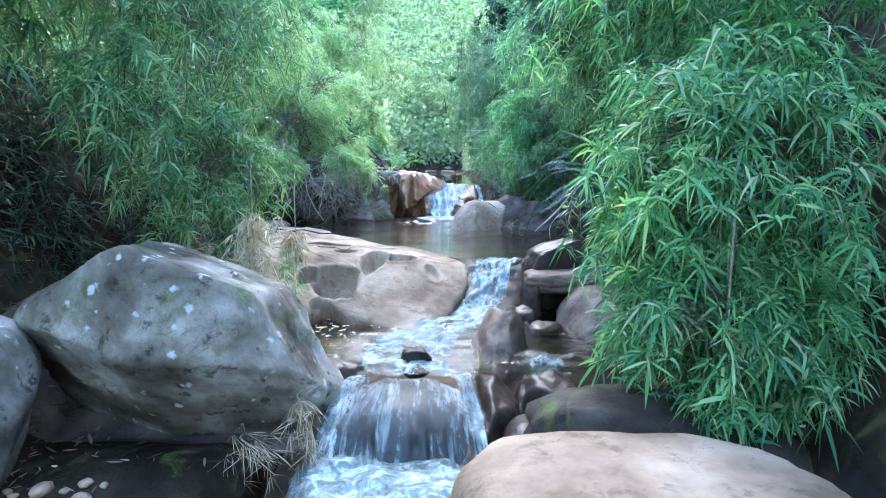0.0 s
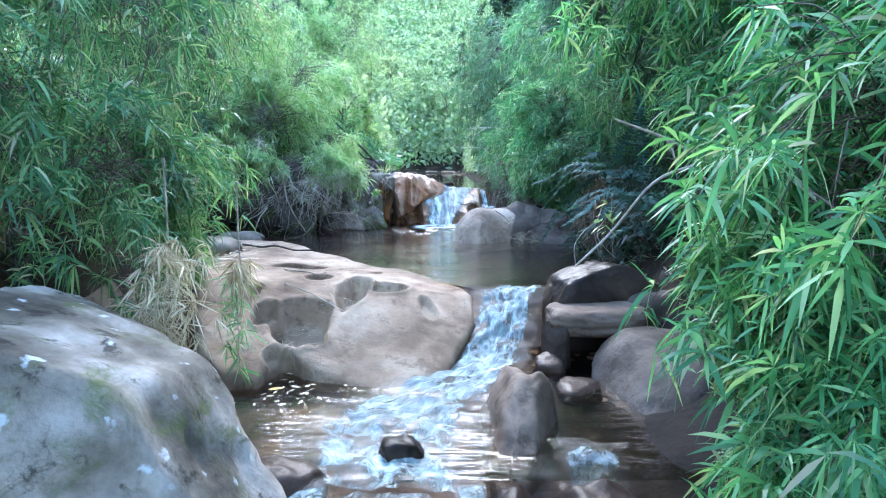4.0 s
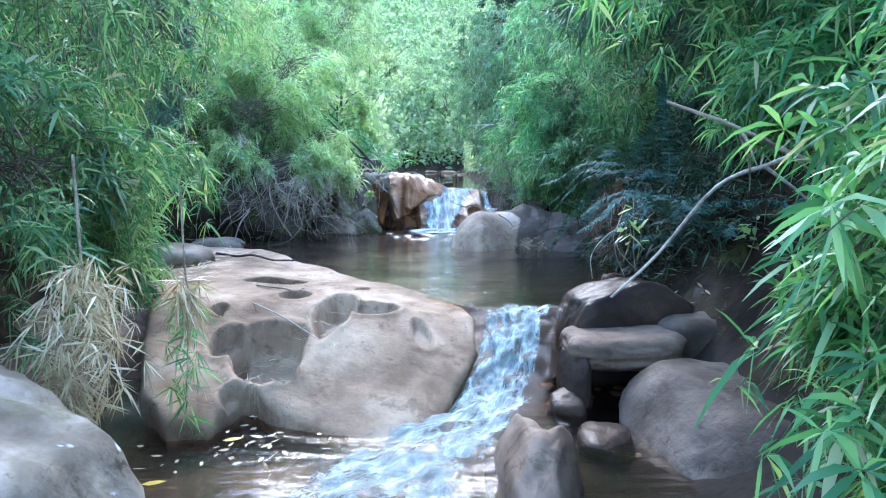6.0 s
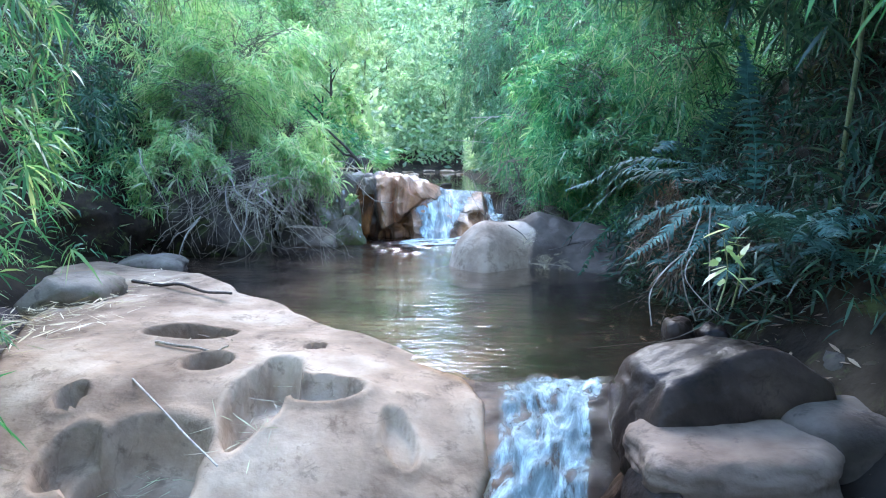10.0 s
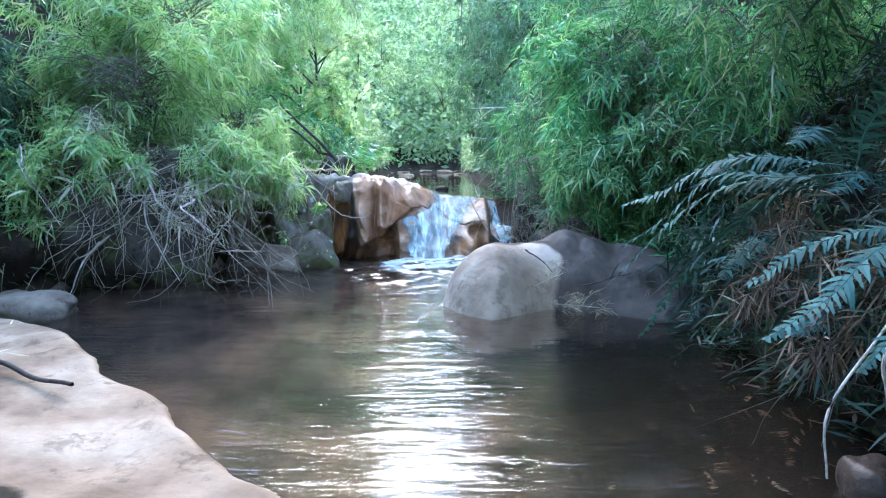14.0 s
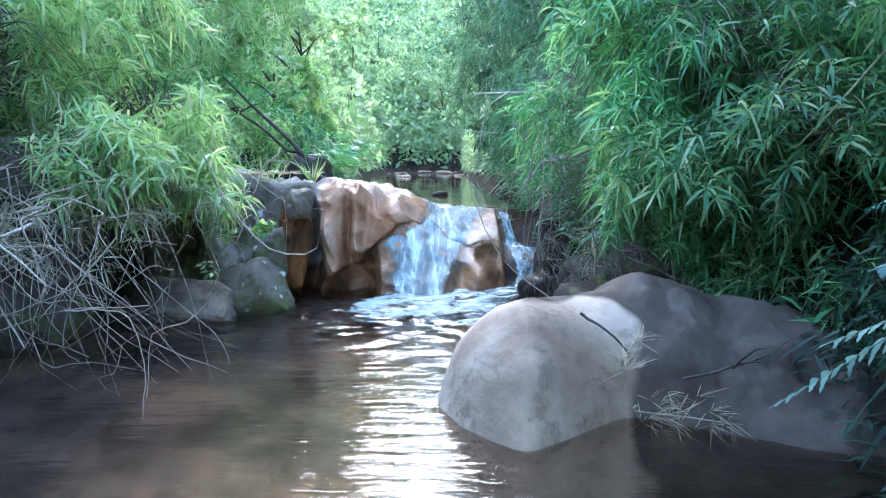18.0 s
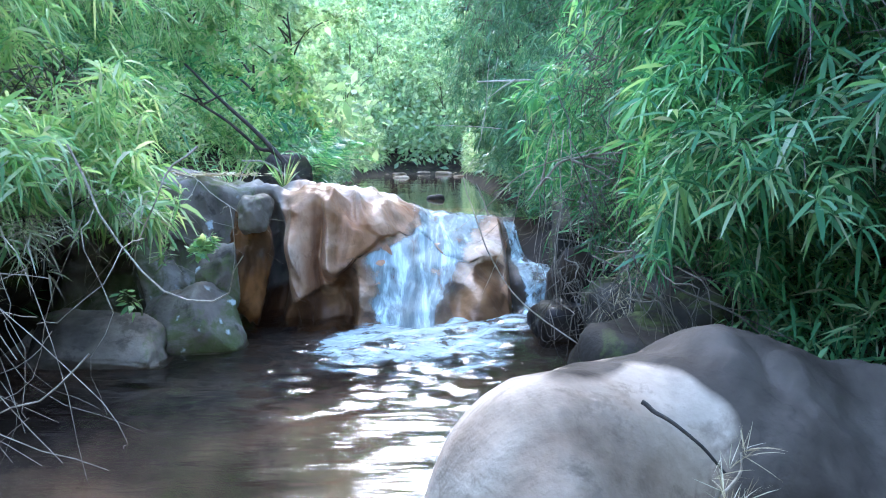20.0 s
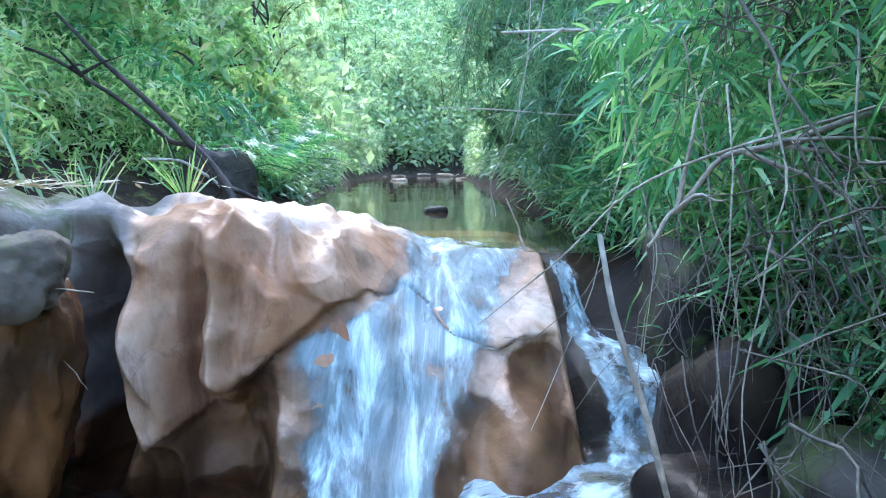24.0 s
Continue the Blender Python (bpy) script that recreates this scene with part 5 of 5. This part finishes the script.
    return mesh_of("frond", np.concatenate(V), np.concatenate(F), material)


def fern(base, tips, width, label, seed=0, material=None):
    rs = np.random.RandomState(seed)
    t = thing("fern", base, label, "fern", "bank ferns")
    b = np.asarray(base, float)
    for tip in tips:
        e = np.asarray(tip, float)
        L = np.linalg.norm(e - b)
        part("frond", frond_mesh([b, 0.5 * (b + e) + (0, 0, 0.16 * L), e], L, width * (0.85 + 0.3 * rs.rand()), rs, material or FERN), t)
    return t


def ring_fern(base, n, length, width, label, seed=0, lift=0.25, material=None):
    rs = np.random.RandomState(seed)
    tips = []
    for k in range(n):
        a = 6.283 * (k + 0.6 * rs.rand()) / n
        tips.append((base[0] + length * math.cos(a), base[1] + length * math.sin(a), base[2] + length * (lift - 0.35 * rs.rand())))
    return fern(base, tips, width, label, seed, material)


fern((1.62, 7.2, 0.86), [(0.91, 7.6, 0.68), (0.97, 7.9, 0.46), (0.98, 8.05, 0.26), (1.0, 7.62, 0.12), (1.25, 6.95, 0.98), (1.75, 6.9, 1.3)], 0.115, "large blue-green fern leaning over the pool", 1)
fern((1.75, 6.65, 0.64), [(1.75, 7.0, 1.6), (1.95, 6.6, 1.55), (1.03, 6.6, 0.38), (1.2, 6.45, 0.32), (1.12, 6.9, 0.5), (1.4, 6.35, 0.5)], 0.105, "upright fern with long dark fronds", 2)
fern((1.42, 5.8, 0.55), [(1.15, 5.7, 0.68), (1.3, 5.55, 0.70), (1.5, 5.5, 0.64), (1.62, 5.75, 0.70), (1.22, 5.95, 0.72)], 0.07, "small pale blue-green fern spread like a star", 3)
ring_fern((1.75, 6.1, 0.55), 6, 0.42, 0.09, "dark fern on the shaded bank", 4)
ring_fern((1.8, 8.2, 0.75), 7, 0.5, 0.10, "dark fern hanging over the pool's edge", 5)
ring_fern((1.7, 7.6, 0.5), 6, 0.45, 0.10, "fern with drooping fronds under the bank", 6, lift=0.0)
ring_fern((2.2, 5.6, 1.3), 7, 0.5, 0.10, "fern high on the shaded bank", 7)
for k in range(7):
    rs = np.random.RandomState(500 + k)
    y = 5.3 + 3.4 * k / 6
    x = float(np.interp(y, BANK_Y, BANK_R)) + 0.15 + 0.55 * rs.rand()
    ring_fern((x, y, float(ground_z(x, y)) + 0.05), 6, 0.36 + 0.16 * rs.rand(), 0.085, "blue-green fern crowded on the dark bank", 520 + k, lift=0.35)
ring_fern((-0.98, 13.6, 0.82), 10, 0.55, 0.12, "bright fern beside the upper pool", 8, lift=0.6, material=BAMBOO)
ring_fern((-1.15, 14.3, 0.9), 8, 0.6, 0.13, "bright green fern by the dark stump", 9, lift=0.6, material=BAMBOO)
ring_fern((-1.75, 15.6, 1.0), 7, 0.6, 0.12, "fern on the upper pool's bank", 10, material=SHRUB)
ring_fern((1.5, 14.2, 0.95), 7, 0.5, 0.11, "fern on the upper pool's shaded bank", 11)


# ---- bare wood ----
def stick(points, r0, r1, material, label, wob=0.01, n=20, name="branch", forks=0, seed=0):
    rs = np.random.RandomState(seed + 3)
    p = curve_path(points, n, wob, seed)
    t = thing(name, tuple(p[0]), label, "branch", "fallen branches")
    w, f = tubes([p], [np.linspace(r0, r1, n)], 8)
    part("stem", mesh_of("stem", w, f, material), t)
    for k in range(forks):
        i = rs.randint(n // 4, n - 3)
        d = unit(unit(p[i + 1] - p[i]) + 0.8 * rs.normal(size=3))
        L = 0.12 + 0.25 * rs.rand()
        w, f = tubes([curve_path([p[i], p[i] + d * L * 0.5, p[i] + d * L + (0, 0, -0.03)], 8, 0.01, k)], [np.linspace(r1 + 0.4 * (r0 - r1), 0.0012, 8)], 5)
        part("side_twig", mesh_of("side_twig", w, f, material), t)
    return t


stick([(0.585, 3.95, 0.45), (0.74, 3.95, 0.60), (0.89, 3.95, 0.79), (1.0, 3.95, 0.86), (1.12, 3.96, 0.89), (1.55, 4.0, 1.05), (1.9, 4.1, 0.9)], 0.0045, 0.009, PALE, "bleached bare branch hanging out of the bamboo", forks=2, seed=1)
stick([(0.72, 3.9, 1.08), (0.92, 3.85, 1.0), (1.05, 3.8, 0.92), (1.5, 3.8, 0.75), (1.9, 3.9, 0.6)], 0.005, 0.009, TWIG, "brown bare branch among bamboo leaves", forks=3, seed=2)
stick([(0.25, 9.62, 0.86), (0.262, 9.62, 0.81), (0.285, 9.63, 0.75), (0.31, 9.65, 0.68), (0.36, 9.7, 0.55), (0.5, 9.8, 0.35), (0.8, 9.9, 0.12)], 0.0016, 0.003, PALE, "pale bent stick rising beside the waterfall", wob=0.004, seed=3)
stick([(-2.18, 12.99, 1.85), (-1.82, 12.99, 1.52), (-1.42, 12.99, 1.13), (-1.16, 12.99, 0.81), (-1.04, 12.90, 0.59)], 0.010, 0.030, LOGBARK, "dark leaning trunk above the upper pool", wob=0.09, forks=4, seed=4, name="leaning_tree")
stick([(-2.53, 12.90, 1.62), (-2.00, 12.95, 1.47), (-1.54, 12.99, 1.21), (-1.26, 12.99, 0.94)], 0.006, 0.018, LOGBARK, "dark crooked bough leaning over the bank", wob=0.09, forks=4, seed=5)
stick([(-1.62, 13.0, 0.95), (-1.45, 13.2, 0.92), (-1.25, 13.3, 0.75), (-1.2, 13.3, 0.5)], 0.008, 0.014, PALE, "curled bleached root by the stump", wob=0.02, seed=6)
stick([(0.52, 11.9, 0.56), (0.47, 11.85, 0.66), (0.42, 11.8, 0.78)], 0.006, 0.003, PALE, "thin twig standing on the fall's lip", wob=0.01, seed=7)
stick([(0.62, 10.7, 0.74), (0.74, 10.72, 0.82), (0.92, 10.76, 0.95), (1.4, 10.9, 1.08)], 0.004, 0.010, TWIG, "bare forked branch beside the fall", wob=0.03, forks=5, seed=8)
stick([(0.24, 10.6, 0.56), (0.42, 10.62, 0.70), (0.66, 10.66, 0.89), (1.2, 10.75, 1.05)], 0.0012, 0.004, TWIG, "thin bare branch crossing the fall", wob=0.01, seed=9)
stick([(0.62, 8.72, 0.36), (0.70, 8.66, 0.33), (0.78, 8.62, 0.24)], 0.006, 0.003, LOGBARK, "dark curved stick lying on the pale boulder", wob=0.01, seed=15)
stick([(0.95, 8.60, 0.16), (1.12, 8.58, 0.20), (1.28, 8.62, 0.23)], 0.006, 0.003, LOGBARK, "dark stick lying on the rock shelf", wob=0.02, forks=2, seed=16)
stick([(-1.95, 7.30, 0.135), (-1.6, 7.18, 0.125), (-1.22, 7.0, 0.10)], 0.012, 0.008, LOGBARK, "dark stick lying on the pale slab", wob=0.02, seed=10)
stick([(-1.22, 6.02, 0.075), (-1.05, 5.98, 0.07), (-0.9, 6.02, 0.065)], 0.008, 0.004, TWIG, "curved twig lying on the slab", wob=0.02, seed=11)
stick([(-1.2, 5.7, 0.06), (-0.9, 5.35, 0.05), (-0.62, 5.08, -0.02)], 0.004, 0.003, PALE, "straw-thin stick across a pothole", wob=0.005, seed=12)
stick([(-1.26, 11.77, 0.63), (-1.25, 11.77, 0.78), (-1.21, 11.77, 0.88), (-1.14, 11.77, 0.97)], 0.006, 0.003, PALE, "bent bleached twig rising from the outcrop", wob=0.01, seed=17)
stick([(-1.19, 11.75, 0.62), (-1.17, 11.75, 0.74), (-1.13, 11.75, 0.87)], 0.005, 0.003, PALE, "short bleached twig rising from the outcrop", wob=0.01, seed=18)
stick([(0.50, 11.6, 1.60), (0.43, 11.6, 1.12), (0.36, 11.62, 0.88), (0.344, 11.62, 0.70)], 0.0018, 0.0014, PALE, "thin vine dangling over the fall's lip", wob=0.02, seed=19, name="vine")
stick([(0.55, 11.55, 1.62), (0.47, 11.55, 1.25), (0.44, 11.55, 1.05)], 0.0018, 0.0014, PALE, "thin pale vine hanging from the bamboo", wob=0.02, seed=20, name="vine")
stick([(1.75, 12.6, 1.75), (1.1, 12.5, 1.62), (0.45, 12.5, 1.6)], 0.012, 0.006, PALE, "bare horizontal branch over the upper pool", wob=0.03, forks=2, seed=13)
stick([(1.6, 13.0, 1.2), (0.9, 13.2, 1.24), (0.1, 13.4, 1.3)], 0.006, 0.003, PALE, "thin pale branch across the upper pool", wob=0.01, seed=14)
stick([(1.62, 6.75, 0.62), (1.42, 6.6, 0.46), (1.23, 6.45, 0.38), (1.10, 6.4, 0.25), (1.11, 6.4, 0.08)], 0.005, 0.003, PALE, "bleached stem arching down to the water", wob=0.012, seed=21)
stick([(1.36, 6.45, 0.62), (1.28, 6.45, 0.42), (1.30, 6.45, 0.25), (1.38, 6.5, 0.08)], 0.004, 0.003, PALE, "thin pale dead stem hanging under the ferns", wob=0.012, seed=22)
stick([(1.42, 6.5, 0.66), (1.43, 6.5, 0.40), (1.46, 6.5, 0.10)], 0.004, 0.003, PALE, "straight pale dead stem hanging under the ferns", wob=0.012, seed=23)
stick([(1.45, 6.6, 0.52), (1.32, 6.5, 0.33), (1.38, 6.45, 0.20), (1.55, 6.5, 0.07)], 0.0035, 0.003, PALE, "bent pale dead stem beside the round stones", wob=0.012, seed=24)
for k in range(9):
    rs = np.random.RandomState(300 + k)
    a = np.array([0.62 + 0.5 * rs.rand(), 10.3 + 1.0 * rs.rand(), 0.9 + 0.5 * rs.rand()])
    stick([a, a + (0.05 * rs.normal(), -0.1, -0.4), a + (0.12 * rs.normal(), -0.2, -0.95)], 0.003, 0.001, TWIG, "dangling dry root over the side fall", wob=0.06, seed=20 + k, name="root")


def root_tangle(at, n, spread, fall, label, seed, material, thick=0, sway=0.45):
    rs = np.random.RandomState(seed)
    t = thing("root_tangle", at, label, "roots", "hanging roots")
    paths, radii = [], []
    for k in range(n):
        a = np.asarray(at) + rs.normal(size=3) * np.asarray(spread)
        b = a + np.array([sway * rs.normal(), -0.10 - 0.18 * rs.rand(), -fall * (0.3 + 0.8 * rs.rand())])
        b[2] = max(b[2], 0.0)
        m = 0.5 * (a + b) + rs.normal(size=3) * 0.09 + np.array([0, -0.05, 0.05])
        paths.append(curve_path([a, m, b], 11, 0.05, seed + k))
        radii.append(np.linspace(0.0034, 0.0012, 11) * (0.4 + rs.rand() ** 2))
    w, f = tubes(paths, radii, 4)
    tagged(part("root_mat", mesh_of("root_mat", w, f, material), t), kind="stuff")
    for k in range(thick):
        p = paths[k] + (0, -0.04, 0)
        w, f = tubes([p], [np.linspace(0.008, 0.003, 11)], 6)
        part("root", mesh_of("root", w, f, PALE), t, "thick bleached root")


root_tangle((-1.85, 9.3, 0.72), 130, (0.42, 0.2, 0.22), 0.75, "tangle of bare grey roots hanging over the pool", 61, TWIG, 9)
root_tangle((-1.8, 9.2, 0.62), 30, (0.45, 0.14, 0.16), 0.5, "brown dry twigs among the hanging roots", 62, TWIG)
root_tangle((-1.55, 10.75, 0.78), 44, (0.28, 0.16, 0.08), 0.5, "thin dry stems trailing down the grey outcrop", 67, TWIG)
root_tangle((1.55, 7.0, 0.45), 26, (0.12, 0.35, 0.14), 0.45, "pale dead stems under the ferns", 63, DEADSTEM)
root_tangle((1.6, 7.7, 0.65), 24, (0.12, 0.25, 0.12), 0.5, "brown dead fern stalks on the bank", 64, DEADSTEM)
root_tangle((1.02, 10.75, 0.75), 150, (0.15, 0.26, 0.2), 0.6, "dry tangled stems beside the waterfall", 65, DEADSTEM, sway=0.14)
root_tangle((1.05, 9.82, 0.52), 44, (0.16, 0.14, 0.09), 0.5, "dry bleached stems trailing over the dark bank rocks", 68, DEADSTEM, sway=0.16)
root_tangle((0.80, 10.25, 0.40), 26, (0.05, 0.12, 0.06), 0.35, "brown dead roots hanging over the water", 69, DEADSTEM, sway=0.08)
root_tangle((-1.25, 13.4, 0.75), 42, (0.10, 0.10, 0.16), 0.25, "dark stump of matted roots by the upper pool", 66, LOGBARK)


# ---- dry and loose leaves ----
def dry_bunch(at, end, r, sprays, label, seed, material=STRAW, size=0.15, name="dry_bamboo_spray"):
    rs = np.random.RandomState(seed)
    a, b = np.asarray(at, float), np.asarray(end, float)
    k = rs.rand(sprays)
    p = a + (b - a) * k[:, None] + rs.normal(size=(sprays, 3)) * (r * np.sin(np.pi * (0.15 + 0.8 * k)))[:, None]
    per = 7
    main = unit((b - a) + 0.6 * np.linalg.norm(b - a) * rs.normal(size=p.shape))
    along = unit(main[:, None] + 0.55 * rs.normal(size=(sprays, per, 3)))
    side = unit(np.cross(along, rs.normal(size=along.shape)))
    L = size * (0.5 + 0.8 * rs.rand(sprays, per))
    v, f = blades(np.repeat(p[:, None], per, 1).reshape(-1, 3), along.reshape(-1, 3), side.reshape(-1, 3), L.ravel(), (L * (0.02 if name == "dry_grass" else 0.055)).ravel(), (0.3 * rs.rand(sprays, per)).ravel())
    t = thing(name, at, label, "dry leaves", "dry leaf sprays")
    tagged(part("leafage", mesh_of("leafage", v, f, material), t), kind="stuff")
    hang = 0.4 if name == "dry_bamboo_spray" else 0.02
    w, f = tubes([curve_path([a + (0, 0, hang), a, 0.5 * (a + b) + (0.02, 0, 0), b], 12)], [np.linspace(0.006, 0.002, 12)], 5)
    part("stem", mesh_of("stem", w, f, TWIG), t)


dry_bunch((-1.27, 4.12, 0.52), (-1.30, 4.05, -0.05), 0.085, 260, "hanging bunch of dry straw-coloured bamboo leaves", 71, size=0.105)
dry_bunch((-1.1, 4.6, 0.40), (-1.08, 4.6, 0.25), 0.03, 18, "small dry bamboo spray among green leaves", 72)
dry_bunch((-0.72, 2.95, -0.28), (-0.66, 2.85, -0.5), 0.06, 30, "dry grass caught on the boulder's flank", 73, size=0.12, name="dry_grass")
dry_bunch((-0.95, 2.78, -0.42), (-0.85, 2.75, -0.5), 0.07, 24, "dry grass caught under the boulder's edge", 74, size=0.12, name="dry_grass")
dry_bunch((1.15, 2.45, 0.25), (1.17, 2.42, -0.05), 0.02, 12, "withered spray dangling from the bamboo", 75, size=0.08)
dry_bunch((1.02, 10.2, 0.5), (0.98, 10.0, 0.2), 0.08, 60, "dry grass hanging beside the waterfall", 76, size=0.10, name="dry_grass")
dry_bunch((0.80, 8.58, 0.05), (1.08, 8.5, 0.04), 0.04, 26, "dry stems washed against the boulder's foot", 80, size=0.10, name="dry_grass")
dry_bunch((0.74, 8.56, 0.22), (0.80, 8.60, 0.30), 0.03, 10, "dry grass caught on the pale boulder", 81, size=0.08, name="dry_grass")
dry_bunch((-1.28, 5.0, 0.3), (-1.12, 4.55, -0.25), 0.05, 40, "green bamboo sprig growing from the slab's edge", 77, material=BAMBOO, size=0.12, name="bamboo_sprig")
dry_bunch((1.55, 7.45, 0.75), (1.35, 7.3, 0.35), 0.10, 70, "withered brown fern fronds on the bank", 78, material=LITTER, size=0.13, name="dead_fern")
dry_bunch((1.62, 6.95, 0.60), (1.40, 6.9, 0.25), 0.09, 50, "curled brown dead fern under the fronds", 79, material=LITTER, size=0.13, name="dead_fern")


def litter(name, label, centre, spread, n, seed, z_of, material=LITTER, size=0.07, wide=0.18):
    rs = np.random.RandomState(seed)
    xy = np.asarray(centre) + rs.normal(size=(n, 2)) * np.asarray(spread)
    p = np.stack([xy[:, 0], xy[:, 1], z_of(xy[:, 0], xy[:, 1]) + 0.006 + 0.01 * rs.rand(n)], -1)
    a = rs.rand(n) * 6.283
    along = unit(np.stack([np.cos(a), np.sin(a), 0.15 * rs.normal(size=n)], -1))
    side = unit(np.cross(along, np.array([0, 0, 1.0]) + 0.4 * rs.normal(size=(n, 3))))
    L = size * (0.5 + rs.rand(n))
    v, f = blades(p, along, side, L, L * wide, 0.05 * rs.normal(size=n))
    single(name, mesh_of(name, v, f, material), (centre[0], centre[1], float(p[:, 2].mean())), label, "leaf litter", kind="stuff")


litter("leaf_litter", "brown fallen leaves on the left bank", (-2.7, 3.6), (0.6, 0.9), 1600, 81, ground_z)
litter("leaf_litter", "straw and leaves lying at the slab's back edge", (-2.0, 6.4), (0.16, 0.5), 420, 82, lambda x, y: np.maximum(slab_top(x, y), ground_z(x, y)) + 0.01, STRAW, 0.12, 0.06)
litter("leaf_litter", "straw gathered in a round pothole", (-0.93, 5.2), (0.09, 0.13), 110, 83, slab_top, DRYMIX, 0.10, 0.03)
litter("leaf_litter", "straw gathered in a long pothole", (-0.62, 5.55), (0.06, 0.13), 110, 84, slab_top, DRYMIX, 0.10, 0.03)
litter("leaf_litter", "leaf scraps gathered in a shallow pothole", (-1.12, 6.2), (0.10, 0.05), 70, 85, slab_top, LITTER, 0.08, 0.08)
litter("leaf_litter", "dead leaves strewn over the grey outcrop", (-1.35, 11.15), (0.25, 0.15), 420, 86, lambda x, y: np.full(len(x), 0.84), STRAW, 0.07, 0.12)
litter("leaf_litter", "floating leaf scraps on the lower pool", (-0.85, 4.55), (0.28, 0.16), 60, 87, lambda x, y: np.full(len(x), -0.375), STRAW, 0.04, 0.4)
litter("leaf_litter", "brown leaf litter on the right bank", (2.0, 6.8), (0.5, 1.2), 1500, 88, ground_z)
for x, y in ((-0.98, 4.62), (-1.16, 4.22), (-0.72, 4.78)):
    v, f = blades(np.array([[x, y, -0.362]]), np.array([[0.9, 0.3, 0.0]]), np.array([[-0.3, 0.9, 0.05]]), np.array([0.10]), np.array([0.035]), np.array([0.0]))
    single("fallen_leaf", mesh_of("fallen_leaf", v, f, YELLOW), (x, y, -0.362), "yellow fallen leaf floating on brown water", "leaf", "floating leaves")


def seedling(at, n, size, label, seed, height=0.35, material=BAMBOO_SUN, wide=0.32, up=0.0):
    rs = np.random.RandomState(seed)
    t = thing("seedling", at, label, "plant", "small plants")
    a = np.asarray(at, float)
    top = a + (0.08 * rs.normal(), 0.08 * rs.normal(), height)
    w, f = tubes([curve_path([a, 0.5 * (a + top) + (0.03, 0, 0), top], 8)], [np.linspace(0.004, 0.002, 8)], 5)
    part("stem", mesh_of("stem", w, f, CULM), t)
    k = 0.3 + 0.7 * rs.rand(n)
    base = a + (top - a) * k[:, None]
    along = unit(rs.normal(size=(n, 3)) * np.array([1, 1, 0.35]) + np.array([0, 0, up]))
    side = unit(np.cross(along, np.array([0, 0, 1.0]) + 0.3 * rs.normal(size=(n, 3))))
    L = size * (0.6 + 0.6 * rs.rand(n))
    v, f = blades(base + along * 0.02, along, side, L, L * wide, 0.3 * rs.rand(n))
    tagged(part("leafage", mesh_of("leafage", v, f, material), t), kind="stuff")


seedling((1.28, 5.9, 0.28), 12, 0.11, "bright broad-leaved seedling above dark rocks", 91)
seedling((1.15, 5.75, 0.30), 10, 0.10, "bright green seedling by the dark rock", 92, height=0.3)
seedling((1.75, 5.5, 0.25), 14, 0.12, "bright green seedling under the bank", 93)
seedling((-1.03, 10.30, 0.44), 150, 0.05, "small leafy green cushion on the grey rock", 94, height=0.12, wide=0.55)
seedling((-1.2, 10.15, 0.22), 24, 0.05, "little leafy weed on the rock face", 95, height=0.12, wide=0.5)
seedling((-1.32, 10.55, 0.34), 34, 0.06, "leafy green weed rooted in the outcrop", 98, height=0.16, wide=0.45)
seedling((-1.5, 10.5, 0.5), 26, 0.05, "small weed clinging to the grey outcrop", 99, height=0.14, wide=0.45)
seedling((-1.05, 12.2, 0.7), 30, 0.3, "tuft of upright yellow-green grass by the ledge", 96, height=0.04, wide=0.03, up=2.2)
seedling((-1.3, 12.0, 0.7), 26, 0.3, "tuft of bright grass behind the ledge", 97, height=0.04, wide=0.03, up=2.2)


single("stump", rock_mesh("stump", (-1.36, 13.42, 0.74), (0.20, 0.18, 0.30), LOGBARK, 77, rough=0.2, box=0.4), (-1.36, 13.42, 0.5), "dark rotten stump beside the upper pool", "stump")


# ---- small stones ----
for k in range(46):
    rs = np.random.RandomState(400 + k)
    x, y = (-2.1 + 0.6 * rs.rand(), 2.2 + 0.5 * rs.rand()) if k < 30 else (0.55 + 0.55 * rs.rand(), 4.5 + 1.0 * rs.rand())
    z = float(ground_z(x, y))
    r = 0.016 + 0.024 * rs.rand()
    rock((x, y, z + r * 0.4), (r * 1.3, r, r * 0.7), TAN if k % 3 else SANDSTONE, "small rounded ochre pebble by the boulder" if k < 30 else "wet rounded pebble between rocks", k, name="pebble", group="loose pebbles", sub=2, turn=rs.rand() * 180)
rock((0.1, 14.7, 0.53), (0.10, 0.07, 0.05), DARK, "small dark stone breaking the upper pool", 52, sub=3)
for k, (x, y, r) in enumerate([(-1.3, 30, 0.3), (0.3, 41, 0.5), (1.2, 43, 0.45), (-0.9, 44, 0.5), (-2.0, 40, 0.4), (0.9, 33, 0.25)]):
    rock((x, y, 0.50), (r * 0.9, r * 0.6, r * 0.35), SANDSTONE, "pale stone at the far end of the pool", 60 + k, sub=3)
